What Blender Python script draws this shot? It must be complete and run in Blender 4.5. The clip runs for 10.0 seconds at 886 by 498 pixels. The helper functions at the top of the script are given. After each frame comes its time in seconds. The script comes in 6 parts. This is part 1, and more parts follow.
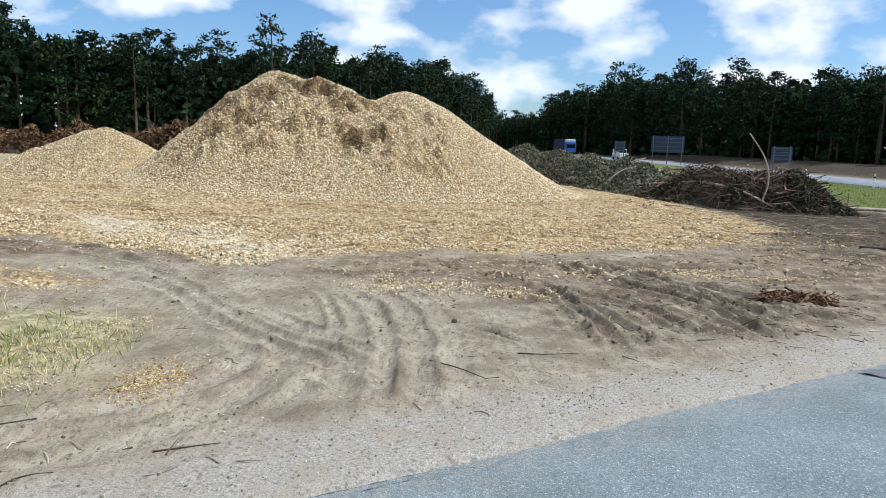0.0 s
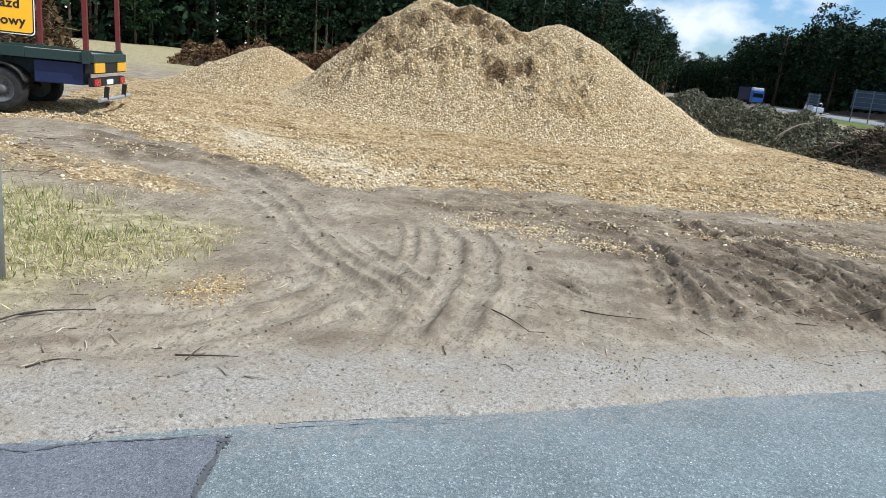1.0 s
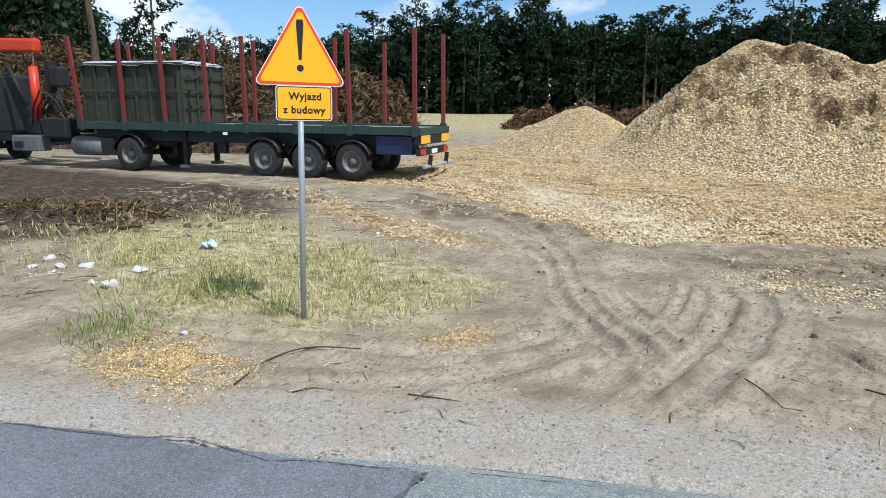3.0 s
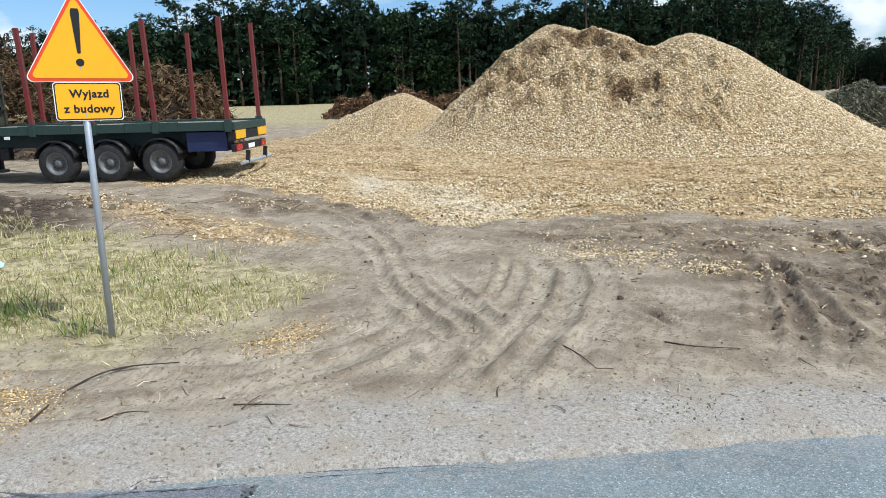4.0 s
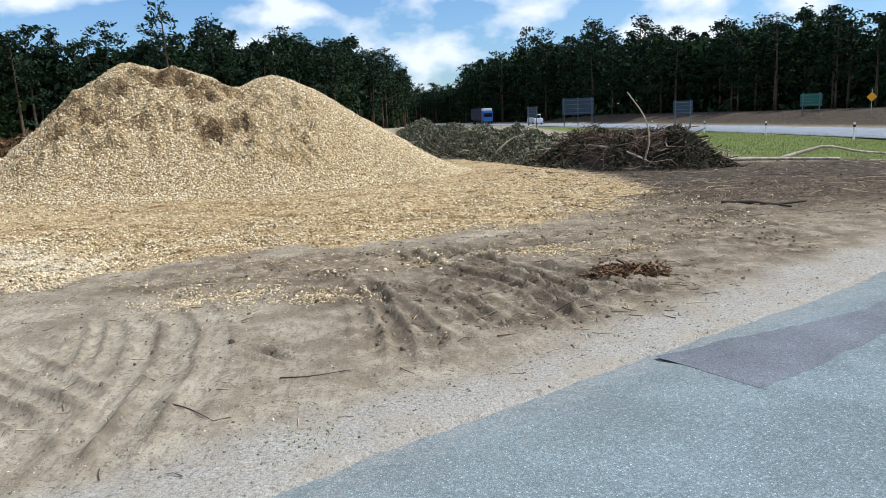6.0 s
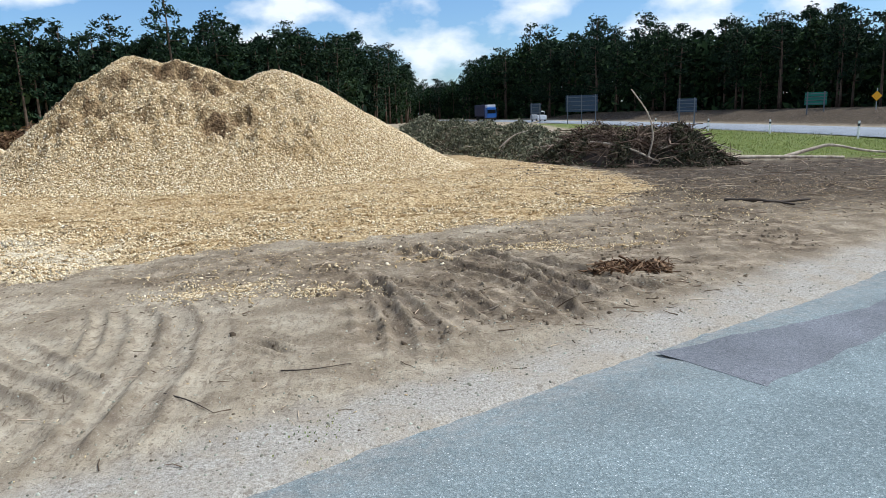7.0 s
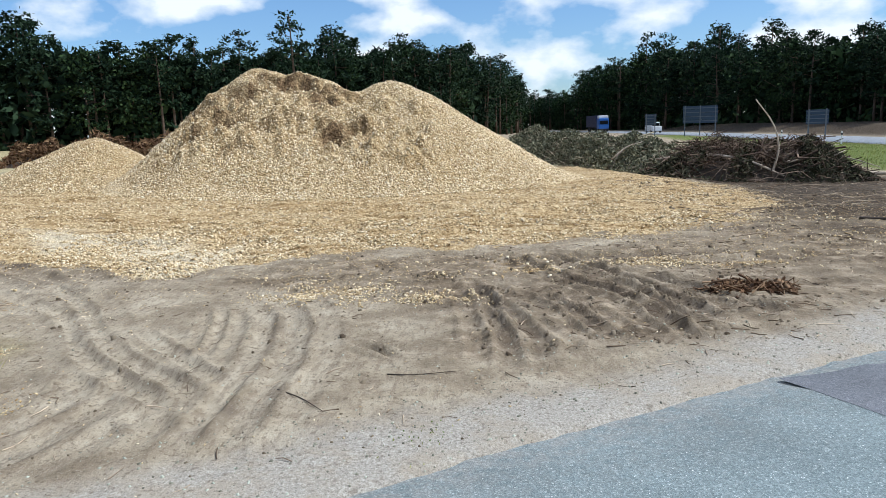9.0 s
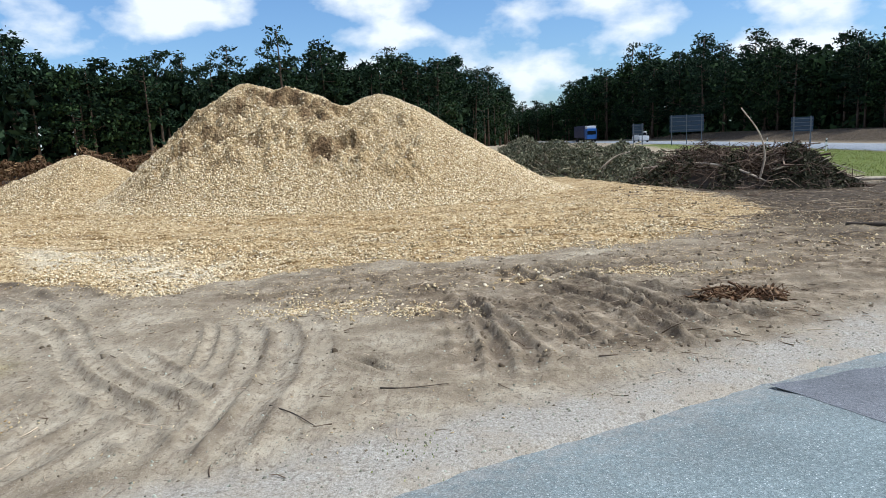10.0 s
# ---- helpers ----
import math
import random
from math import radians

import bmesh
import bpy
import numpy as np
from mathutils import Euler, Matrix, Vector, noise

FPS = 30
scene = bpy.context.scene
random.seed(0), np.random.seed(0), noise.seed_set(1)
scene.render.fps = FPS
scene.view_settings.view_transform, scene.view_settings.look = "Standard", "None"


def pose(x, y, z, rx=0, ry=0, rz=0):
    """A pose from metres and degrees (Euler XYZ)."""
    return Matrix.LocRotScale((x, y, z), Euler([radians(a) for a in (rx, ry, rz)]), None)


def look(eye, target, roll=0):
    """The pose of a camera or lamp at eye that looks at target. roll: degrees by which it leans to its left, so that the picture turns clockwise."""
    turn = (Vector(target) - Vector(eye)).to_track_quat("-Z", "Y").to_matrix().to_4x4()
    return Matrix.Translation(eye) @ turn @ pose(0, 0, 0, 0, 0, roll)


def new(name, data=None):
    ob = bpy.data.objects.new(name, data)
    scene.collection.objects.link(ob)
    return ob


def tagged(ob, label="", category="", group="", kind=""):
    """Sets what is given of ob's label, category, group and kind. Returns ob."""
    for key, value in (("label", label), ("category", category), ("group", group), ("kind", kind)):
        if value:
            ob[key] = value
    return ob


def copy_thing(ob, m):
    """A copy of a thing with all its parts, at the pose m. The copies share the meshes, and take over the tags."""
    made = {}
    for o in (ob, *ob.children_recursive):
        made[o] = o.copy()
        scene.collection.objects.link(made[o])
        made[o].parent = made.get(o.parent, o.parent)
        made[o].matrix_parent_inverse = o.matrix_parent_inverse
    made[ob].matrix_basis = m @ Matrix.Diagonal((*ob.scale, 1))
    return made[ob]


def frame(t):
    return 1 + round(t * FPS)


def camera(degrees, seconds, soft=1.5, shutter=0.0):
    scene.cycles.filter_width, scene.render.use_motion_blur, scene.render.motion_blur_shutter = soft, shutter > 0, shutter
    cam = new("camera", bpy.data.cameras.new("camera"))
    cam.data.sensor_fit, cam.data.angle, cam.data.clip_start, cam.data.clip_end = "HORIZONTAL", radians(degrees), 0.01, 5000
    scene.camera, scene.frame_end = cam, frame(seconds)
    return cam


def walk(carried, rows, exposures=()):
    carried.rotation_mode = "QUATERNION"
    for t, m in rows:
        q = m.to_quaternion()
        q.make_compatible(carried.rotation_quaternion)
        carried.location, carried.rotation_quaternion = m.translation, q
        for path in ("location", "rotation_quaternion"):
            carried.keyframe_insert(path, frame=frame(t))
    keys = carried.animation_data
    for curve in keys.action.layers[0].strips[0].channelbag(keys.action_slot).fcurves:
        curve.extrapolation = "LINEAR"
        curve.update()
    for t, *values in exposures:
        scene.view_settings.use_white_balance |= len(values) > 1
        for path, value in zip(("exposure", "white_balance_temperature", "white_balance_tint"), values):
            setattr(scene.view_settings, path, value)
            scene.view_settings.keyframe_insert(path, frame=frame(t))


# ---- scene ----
cam = camera(65.0, 10.0, soft=0.85)
PATH = [
    (0, (-0.025, 0.326, 2.138), (-0.011, 2.303, 1.835), 2.0),
    (0.5, (0.528, 0.484, 2.206), (0.262, 2.427, 1.81), 3.6),
    (1, (0.869, 0.681, 2.188), (0.454, 2.57, 1.679), 5.6),
    (1.5, (1.172, 0.837, 2.224), (0.299, 2.564, 1.72), 2.2),
    (2, (1.384, 0.922, 2.254), (0.252, 2.516, 1.832), 1.3),
    (2.2, (1.463, 0.924, 2.245), (0.227, 2.431, 1.796), 1.0),
    (3.3, (1.668, 0.993, 2.274), (0.413, 2.499, 1.877), 0.2),
    (3.5, (1.676, 1.031, 2.263), (0.498, 2.59, 1.836), -0.4),
    (4, (1.699, 1.089, 2.271), (0.839, 2.84, 1.83), -1.7),
    (4.5, (1.69, 1.142, 2.259), (1.347, 3.068, 1.844), -4.8),
    (5, (1.718, 1.23, 2.253), (1.788, 3.193, 1.874), -3.0),
    (5.5, (1.757, 1.21, 2.258), (1.947, 3.166, 1.89), -2.8),
    (7, (1.773, 1.222, 2.228), (1.964, 3.176, 1.846), -2.1),
    (7.5, (1.724, 1.223, 2.24), (1.82, 3.188, 1.879), -1.6),
    (8, (1.736, 1.218, 2.235), (1.722, 3.196, 1.937), -0.2),
    (8.5, (1.746, 1.23, 2.215), (1.656, 3.199, 1.875), -1.5),
    (9, (1.749, 1.237, 2.22), (1.638, 3.204, 1.877), -1.8),
    (9.5, (1.757, 1.241, 2.22), (1.648, 3.209, 1.884), -2.1),
    (10, (1.747, 1.228, 2.224), (1.664, 3.202, 1.914), -2.6),
]
walk(cam, [(t, look(eye, target, roll)) for t, eye, target, roll in PATH], [(0.0, -0.04, 5950, 8), (10.0, -0.04, 5950, 8)])

# ---- light ----
SUN_ELEV, SUN_AZ = 55.0, 96.0  # the sun stands to the right of the first view, degrees from north (+y) towards east (+x)
world = bpy.data.worlds.new("sky")
scene.world = world
world.use_nodes = True
wn = world.node_tree
wn.nodes.clear()
w_out = wn.nodes.new("ShaderNodeOutputWorld")
w_bg = wn.nodes.new("ShaderNodeBackground")
w_sky = wn.nodes.new("ShaderNodeTexSky")
w_sky.sky_type = "NISHITA"
w_sky.sun_disc = False
w_sky.sun_elevation = radians(SUN_ELEV)
w_sky.sun_rotation = radians(SUN_AZ)
w_sky.air_density, w_sky.dust_density, w_sky.ozone_density = 1.0, 0.7, 3.0
w_tc = wn.nodes.new("ShaderNodeTexCoord")
w_map = wn.nodes.new("ShaderNodeMapping")
w_map.inputs["Scale"].default_value = (1.0, 1.0, 1.7)
w_map.inputs["Location"].default_value = (0.35, 0.1, 0.12)
w_n1 = wn.nodes.new("ShaderNodeTexNoise")
w_n1.inputs["Scale"].default_value = 6.5
w_n1.inputs["Detail"].default_value = 9.0
w_n1.inputs["Roughness"].default_value = 0.5
w_ramp = wn.nodes.new("ShaderNodeValToRGB")
w_ramp.color_ramp.elements[0].position = 0.47
w_ramp.color_ramp.elements[1].position = 0.60
w_mix = wn.nodes.new("ShaderNodeMixRGB")
w_mix.inputs["Color2"].default_value = (8.2, 8.4, 8.6, 1)
wn.links.new(w_tc.outputs["Generated"], w_map.inputs["Vector"])
wn.links.new(w_map.outputs["Vector"], w_n1.inputs["Vector"])
wn.links.new(w_n1.outputs["Fac"], w_ramp.inputs["Fac"])
wn.links.new(w_ramp.outputs["Color"], w_mix.inputs["Fac"])
w_tint = wn.nodes.new("ShaderNodeMixRGB")
w_tint.blend_type = "MULTIPLY"
w_tint.inputs["Fac"].default_value = 1.0
w_tint.inputs["Color2"].default_value = (0.86, 1.0, 1.14, 1)
wn.links.new(w_sky.outputs["Color"], w_tint.inputs["Color1"])
wn.links.new(w_tint.outputs["Color"], w_mix.inputs["Color1"])
wn.links.new(w_mix.outputs["Color"], w_bg.inputs["Color"])
w_bg.inputs["Strength"].default_value = 0.125
wn.links.new(w_bg.outputs["Background"], w_out.inputs["Surface"])

sun = new("sun", bpy.data.lights.new("sun", "SUN"))
sun.data.energy, sun.data.angle, sun.data.color = 4.7, radians(0.55), (1.0, 0.965, 0.91)
az, el = radians(SUN_AZ), radians(SUN_ELEV)
to_sun = Vector((math.sin(az) * math.cos(el), math.cos(az) * math.cos(el), math.sin(el)))
sun.matrix_world = look(to_sun * 100, (0, 0, 0))


# ---- small numeric tools ----
def hash2(ix, iy, seed):
    n = (ix.astype(np.int64) * 374761393 + iy.astype(np.int64) * 668265263 + seed * 974634777) & 0x7FFFFFFF
    n = ((n ^ (n >> 13)) * 1274126177) & 0x7FFFFFFF
    return ((n ^ (n >> 16)) & 0xFFFFFF) / float(0xFFFFFF)


def vnoise(x, y, seed=0):
    """Smooth value noise, 0 to 1."""
    x, y = np.asarray(x, float), np.asarray(y, float)
    ix, iy = np.floor(x), np.floor(y)
    fx, fy = x - ix, y - iy
    fx, fy = fx * fx * (3 - 2 * fx), fy * fy * (3 - 2 * fy)
    a, b = hash2(ix, iy, seed), hash2(ix + 1, iy, seed)
    c, d = hash2(ix, iy + 1, seed), hash2(ix + 1, iy + 1, seed)
    return (a * (1 - fx) + b * fx) * (1 - fy) + (c * (1 - fx) + d * fx) * fy


def fbm(x, y, seed=0, octaves=4):
    """Centred fractal noise, about -0.5 to 0.5."""
    out, amp, tot = 0.0, 1.0, 0.0
    for k in range(octaves):
        out = out + amp * (vnoise(x * 2 ** k + 17.3 * k, y * 2 ** k - 9.1 * k, seed + k) - 0.5)
        tot += amp
        amp *= 0.5
    return out / tot * 1.4


def step(x):
    x = np.clip(x, 0, 1)
    return x * x * (3 - 2 * x)


def inside(x, y, poly):
    """Signed distance to a closed outline in plan, positive within."""
    x, y = np.asarray(x, float), np.asarray(y, float)
    dist, odd = np.full(x.shape, 1e9), np.zeros(x.shape, bool)
    for (ax, ay), (bx, by) in zip(poly, poly[1:] + poly[:1]):
        dx, dy = bx - ax, by - ay
        k = np.clip(((x - ax) * dx + (y - ay) * dy) / (dx * dx + dy * dy), 0, 1)
        dist = np.minimum(dist, np.hypot(x - ax - k * dx, y - ay - k * dy))
        if ay != by:
            odd ^= ((ay > y) != (by > y)) & (x < (bx - ax) * (y - ay) / (by - ay) + ax)
    return np.where(odd, dist, -dist)


def smooth_line(pts, n=10):
    """Points of a soft curve through a few given ones."""
    p = np.array(pts, float)
    p = np.vstack([2 * p[0] - p[1], p, 2 * p[-1] - p[-2]])
    out = []
    for i in range(1, len(p) - 2):
        for k in range(n):
            t = k / n
            out.append(0.5 * (2 * p[i] + (p[i + 1] - p[i - 1]) * t + (2 * p[i - 1] - 5 * p[i] + 4 * p[i + 1] - p[i + 2]) * t * t
                              + (3 * p[i] - p[i - 1] - 3 * p[i + 1] + p[i + 2]) * t ** 3))
    out.append(p[-2])
    return np.array(out)


def along(x, y, line):
    """Distance from a curve in plan, signed by side, and the length run along it."""
    best, run, side, total = np.full(x.shape, 1e9), np.zeros(x.shape), np.ones(x.shape), 0.0
    for (ax, ay), (bx, by) in zip(line[:-1], line[1:]):
        dx, dy = bx - ax, by - ay
        ln = math.hypot(dx, dy) + 1e-9
        k = np.clip(((x - ax) * dx + (y - ay) * dy) / ln ** 2, 0, 1)
        d = np.hypot(x - ax - k * dx, y - ay - k * dy)
        near = d < best
        best = np.where(near, d, best)
        run = np.where(near, total + k * ln, run)
        side = np.where(near, np.sign((x - ax) * dy - (y - ay) * dx), side)
        total += ln
    return best * side, run, total


# ---- the plan ----
DX, DY = 0.86, 0.5103  # the way along the near road


def road_v(x, y):
    return -DY * x + DX * y


def road_u(x, y):
    return DX * x + DY * y


def edge_v(u):
    """Where the asphalt ends, across the road."""
    return 4.14 - 0.09 * step((-u - 0.8) / 2.5) - 0.16 * step((u - 6.5) / 5) + 0.10 * fbm(u * 0.9, u * 0 + 3.1, 5, 3) + 0.05 * fbm(u * 6, u * 0 + 1.7, 8, 2)


CHIPS = [(-13.8, 13.6), (-11.0, 14.0), (-9.2, 13.9), (-6.9, 13.2), (-5.1, 12.6), (-4.2, 12.2), (-3.7, 11.6), (-2.85, 11.6), (-2.65, 12.7), (-2.0, 12.6), (-1.5, 13.4), (0.3, 13.9),
         (1.3, 13.5), (3.1, 14.5), (4.6, 14.6), (7.2, 15.6), (9.6, 19.0), (10.2, 24.0), (8.8, 30.0), (6.0, 36.0), (-8.0, 38.0), (-20.0, 36.0), (-21.0, 29.0), (-18.0, 23.5), (-14.5, 18.0)]
FRESH = [(-4.1, 12.9), (-3.7, 11.6), (-2.8, 11.6), (-2.6, 12.9), (-3.2, 14.2), (-6.0, 16.0), (-9.5, 16.8), (-7.0, 14.6)]
SPILL = [(-14.0, 11.6), (-10.8, 10.2), (-8.6, 9.3), (-6.5, 9.0), (-5.1, 8.8), (-4.2, 9.8), (-4.75, 10.6), (-7.0, 11.2), (-9.2, 11.3), (-13.0, 12.9)]
GRASS = [(-2.8, 5.9), (-3.0, 7.2), (-3.4, 8.1), (-4.3, 8.6), (-6.4, 8.9), (-8.0, 9.4), (-10.5, 8.2), (-10.2, 5.6), (-8.0, 4.6), (-6.6, 4.1), (-5.2, 4.0), (-4.2, 5.1), (-3.6, 5.2)]
MUD = [(-4.6, 12.2), (-2.4, 11.2), (-0.6, 10.9), (1.2, 9.6), (1.5, 7.6), (2.6, 7.5), (4.6, 8.1), (6.3, 9.6), (10.5, 11.8), (17.0, 15.5), (16.0, 21.0), (9.5, 22.5), (7.6, 19.0), (6.0, 15.2),
       (4.0, 13.9), (1.5, 13.5), (-1.2, 13.5), (-2.4, 11.5), (-4.2, 12.5), (-6.0, 13.3), (-10.2, 13.6), (-10.0, 12.5), (-7.0, 11.6)]
ROOTY = [(-9.5, 6.0), (-8.8, 8.6), (-12.0, 12.0), (-30.0, 9.0), (-40.0, -6.0), (-14.0, 0.5)]
SCRAPED = [(9.0, 14.5), (14.0, 14.0), (26.0, 19.0), (24.0, 26.5), (15.0, 27.5), (9.5, 30.0), (8.5, 24.0), (7.5, 17.5)]
VERGE_GRASS = [(16.6, 27.5), (22.0, 24.0), (40.0, 12.0), (46.0, 20.0), (31.0, 40.5), (32.0, 60.0), (34.0, 110.0), (28.0, 120.0), (22.0, 50.0)]
# ruts: points in plan, half-width, depth, lugs
SAND_RUTS = [
    ([(-0.13, 5.6), (-0.13, 6.15), (-0.17, 6.69), (-0.17, 7.35), (-0.25, 8.19), (-0.51, 9.3), (-0.96, 10.17), (-1.5, 10.9)], 0.12, 0.026, 1),
    ([(-0.52, 5.5), (-0.5, 6.2), (-0.52, 7.0), (-0.58, 7.7), (-0.66, 8.23), (-0.83, 9.1), (-1.19, 9.91)], 0.10, 0.020, 1),
    ([(-5.9, 12.1), (-4.6, 11.1), (-3.53, 9.94), (-2.44, 8.41), (-1.45, 7.46), (-0.59, 6.66)], 0.10, 0.028, 1),
    ([(-5.8, 11.3), (-4.5, 10.3), (-3.44, 9.40), (-2.5, 8.05), (-1.58, 7.18), (-0.53, 6.27)], 0.10, 0.022, 1),
    ([(-2.44, 9.05), (-1.39, 7.94), (-0.94, 7.42), (-0.51, 6.96)], 0.09, 0.026, 1),
    ([(-1.79, 10.14), (-1.47, 9.42), (-1.25, 8.59), (-1.10, 7.67)], 0.07, 0.034, 1),
]
TREAD_RUTS = [
    ([(-1.30, 6.90), (-0.93, 6.30), (-0.53, 5.80)], 0.13, 0.024, 2),
    ([(-1.03, 6.69), (-0.63, 6.08)], 0.06, 0.018, 2),
    ([(-6.98, 3.96), (-5.08, 4.4), (-3.58, 5.0), (-2.5, 5.6), (-1.9, 6.6), (-2.3, 7.9)], 0.14, 0.024, 1),
    ([(-4.5, 3.25), (-2.44, 4.59), (-1.66, 5.69), (-1.42, 6.66)], 0.13, 0.022, 1),
    ([(-11.09, 13.21), (-9.06, 13.58), (-6.35, 12.61), (-3.86, 10.43)], 0.2, 0.045, 1),
]
MUD_RUTS = [
    ([(1.55, 11.3), (1.74, 10.4), (1.92, 8.61), (2.02, 7.38)], 0.10, 0.046, 0),
    ([(1.5, 11.2), (1.68, 10.5), (2.05, 9.47), (2.32, 8.26), (2.35, 7.66)], 0.10, 0.040, 0),
    ([(2.45, 10.6), (2.70, 9.81), (2.92, 9.07), (3.18, 8.14)], 0.09, 0.050, 0),
    ([(2.16, 13.26), (2.94, 11.37), (3.59, 10.08), (3.81, 9.01), (3.91, 8.03)], 0.10, 0.052, 0),
    ([(2.78, 13.35), (3.48, 11.86), (3.96, 10.8), (4.21, 9.76), (4.5, 8.7)], 0.10, 0.060, 0),
    ([(4.1, 11.6), (4.62, 10.13), (4.96, 9.64), (5.18, 8.95)], 0.11, 0.055, 0),
]
YARD_RUTS = [
    ([(0.23, 8.56), (0.58, 8.13), (1.05, 7.67)], 0.07, 0.060, 0),
    ([(1.01, 7.36), (1.22, 7.31), (1.50, 7.36), (1.67, 7.18)], 0.035, 0.05, 0),
    ([(4.3, 15.4), (6.29, 15.48), (8.13, 15.37), (9.85, 15.71)], 0.25, 0.033, 0),
    ([(3.0, 12.9), (4.49, 12.71), (5.93, 12.93), (7.83, 13.06)], 0.2, 0.039, 0),
    ([(-5.83, 16.58), (-2.63, 16.61), (0.64, 16.59), (3.62, 16.65)], 0.2, 0.045, 0),
    ([(-6.2, 17.8), (-2.6, 17.9), (1.0, 17.7), (5.0, 18.2)], 0.2, 0.040, 0),
    ([(-5.0, 20.6), (-2.0, 19.9), (0.25, 20.4)], 0.5, 0.045, 0),
    ([(-4.39, 13.95), (-3.59, 15.69), (-2.13, 17.79)], 0.22, 0.039, 0),
]
RUTS = SAND_RUTS + TREAD_RUTS + MUD_RUTS + YARD_RUTS


def rise(x, y):
    """The lie of the land: the yard climbs towards the lorry and on to the forest, and a low bank stands beyond the main road."""
    far = x - (38.0 + 0.03 * y)
    return (0.16 * step((-x - 4.5) / 7) * step((y - 2) / 7) + 0.9 * step((-x - 22) / 45) * step((y + 10) / 20) + 1.3 * step(far / 9)
            + 0.25 * step((y - 13) / 9) * step((x + 24) / 9) * step((11 - x) / 5) + 0.10 * fbm(x / 9, y / 9, 60, 2) * step((y - 15) / 10))


def cover(x, y):
    """What lies on the ground: chips, mud, grass and gravel, each 0 to 1."""
    wob = 0.9 * fbm(x * 0.8, y * 0.8, 31, 4) + 0.25 * fbm(x * 5, y * 5, 37, 2)
    soft = 0.8 + 2.6 * step((x - 2.5) / 4.5)
    c = step((inside(x, y, CHIPS) + 0.9 * wob) / soft + 0.42)
    thin = 0.66 * step((inside(x, y, SPILL) + wob) / 1.6 + 0.4)
    for px, py, rx, ry in ((-0.3, 10.6, 0.8, 0.5), (1.13, 10.15, 0.5, 0.22), (4.3, 12.2, 0.9, 0.35), (2.6, 11.9, 0.8, 0.3), (6.0, 12.0, 0.9, 0.3)):
        r = np.hypot((x - px) / rx, (y - py) / ry)
        thin = np.maximum(thin, 0.5 * step((1.35 - r + 1.2 * wob) / 1.0))
    strew = 0.36 * step((inside(x, y, MUD) + 0.5 + wob) / 1.2) * step((y - 9.2 - 0.2 * x) / 2.5)
    c = np.maximum(c, np.maximum(thin, strew))
    m = step((inside(x, y, MUD) + 1.1 * wob) / 1.0 + 0.5)
    g = step((inside(x, y, GRASS) + 1.2 * wob) / 1.2 + 0.3)
    g = np.maximum(g, step((inside(x, y, VERGE_GRASS) + 2 * wob) / 2 + 0.3))
    g = np.maximum(g, step((np.hypot(x, y) - 46) / 14 + 0.8 * wob) * (x < 6))
    v = road_v(x, y) - edge_v(road_u(x, y))
    s = step((1.15 + 0.6 * wob - v) / 0.8)
    r = step((inside(x, y, ROOTY) + wob) / 1.5 + 0.4)
    r = np.maximum(r, 1.0 * step((inside(x, y, SCRAPED) + 2.5 * wob) / 3.0 + 0.3))
    r = np.maximum(r, step((x - 38.5 - 0.03 * y) / 2))
    return c, m * (1 - s), g, s, r


def rut_field(x, y):
    """Depth pressed by tyres, the share darkened in and beside the tracks, and the smooth pressed share."""
    dz, dark, press = np.zeros(x.shape), np.zeros(x.shape), np.zeros(x.shape)
    for i, (pts, half, deep, lugs) in enumerate(RUTS):
        line = smooth_line(pts, 6)
        lo, hi = line.min(0) - 1.4, line.max(0) + 1.4
        box_ = (x > lo[0]) & (x < hi[0]) & (y > lo[1]) & (y < hi[1])
        if not box_.any():
            continue
        xb, yb = x[box_], y[box_]
        d, run, total = along(xb, yb, line)
        d = d + 0.05 * fbm(xb * 1.7, yb * 1.7, 87 + i, 2)
        ends = step(run / 0.7) * step((total - run) / 0.7)
        rag = 0.85 + 0.6 * fbm(xb * 2.6, yb * 2.6, 91, 3)
        prof, soft_, edge_ = np.zeros(d.shape), np.zeros(d.shape), np.zeros(d.shape)
        for off, share in ((0.0, 1.0), (2.9 * half, 0.45), (-3.1 * half, 0.35)):
            k = np.abs(d - off) / half
            prof = prof + share * rag * (-deep * step((1.35 - k) / 0.8) + 0.7 * deep * np.exp(-((k - 1.6) / 0.42) ** 2))
            if lugs:
                prof = prof + share * (0.002 * step((1.15 - k) / 0.2) * np.sin(run * 45 / lugs + np.abs(d - off) * 26) + 0.007 * np.cos(k * 9.5) * step(1.5 - k))
                soft_ = np.maximum(soft_, share * ends * step((1.2 - k) / 0.4))
                edge_ = np.maximum(edge_, share * ends * np.exp(-((k - 1.3) / 0.28) ** 2))
        dz[box_] += prof * ends
        press[box_] = np.maximum(press[box_], soft_)
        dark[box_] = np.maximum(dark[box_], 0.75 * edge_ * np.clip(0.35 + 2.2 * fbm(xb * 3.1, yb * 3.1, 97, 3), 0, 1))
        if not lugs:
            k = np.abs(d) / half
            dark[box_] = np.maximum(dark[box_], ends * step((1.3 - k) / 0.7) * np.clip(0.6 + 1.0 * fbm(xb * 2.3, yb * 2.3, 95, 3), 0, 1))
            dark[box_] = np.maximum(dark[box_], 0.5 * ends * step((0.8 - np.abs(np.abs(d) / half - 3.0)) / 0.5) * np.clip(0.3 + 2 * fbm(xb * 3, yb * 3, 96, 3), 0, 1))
    return dz, dark, press


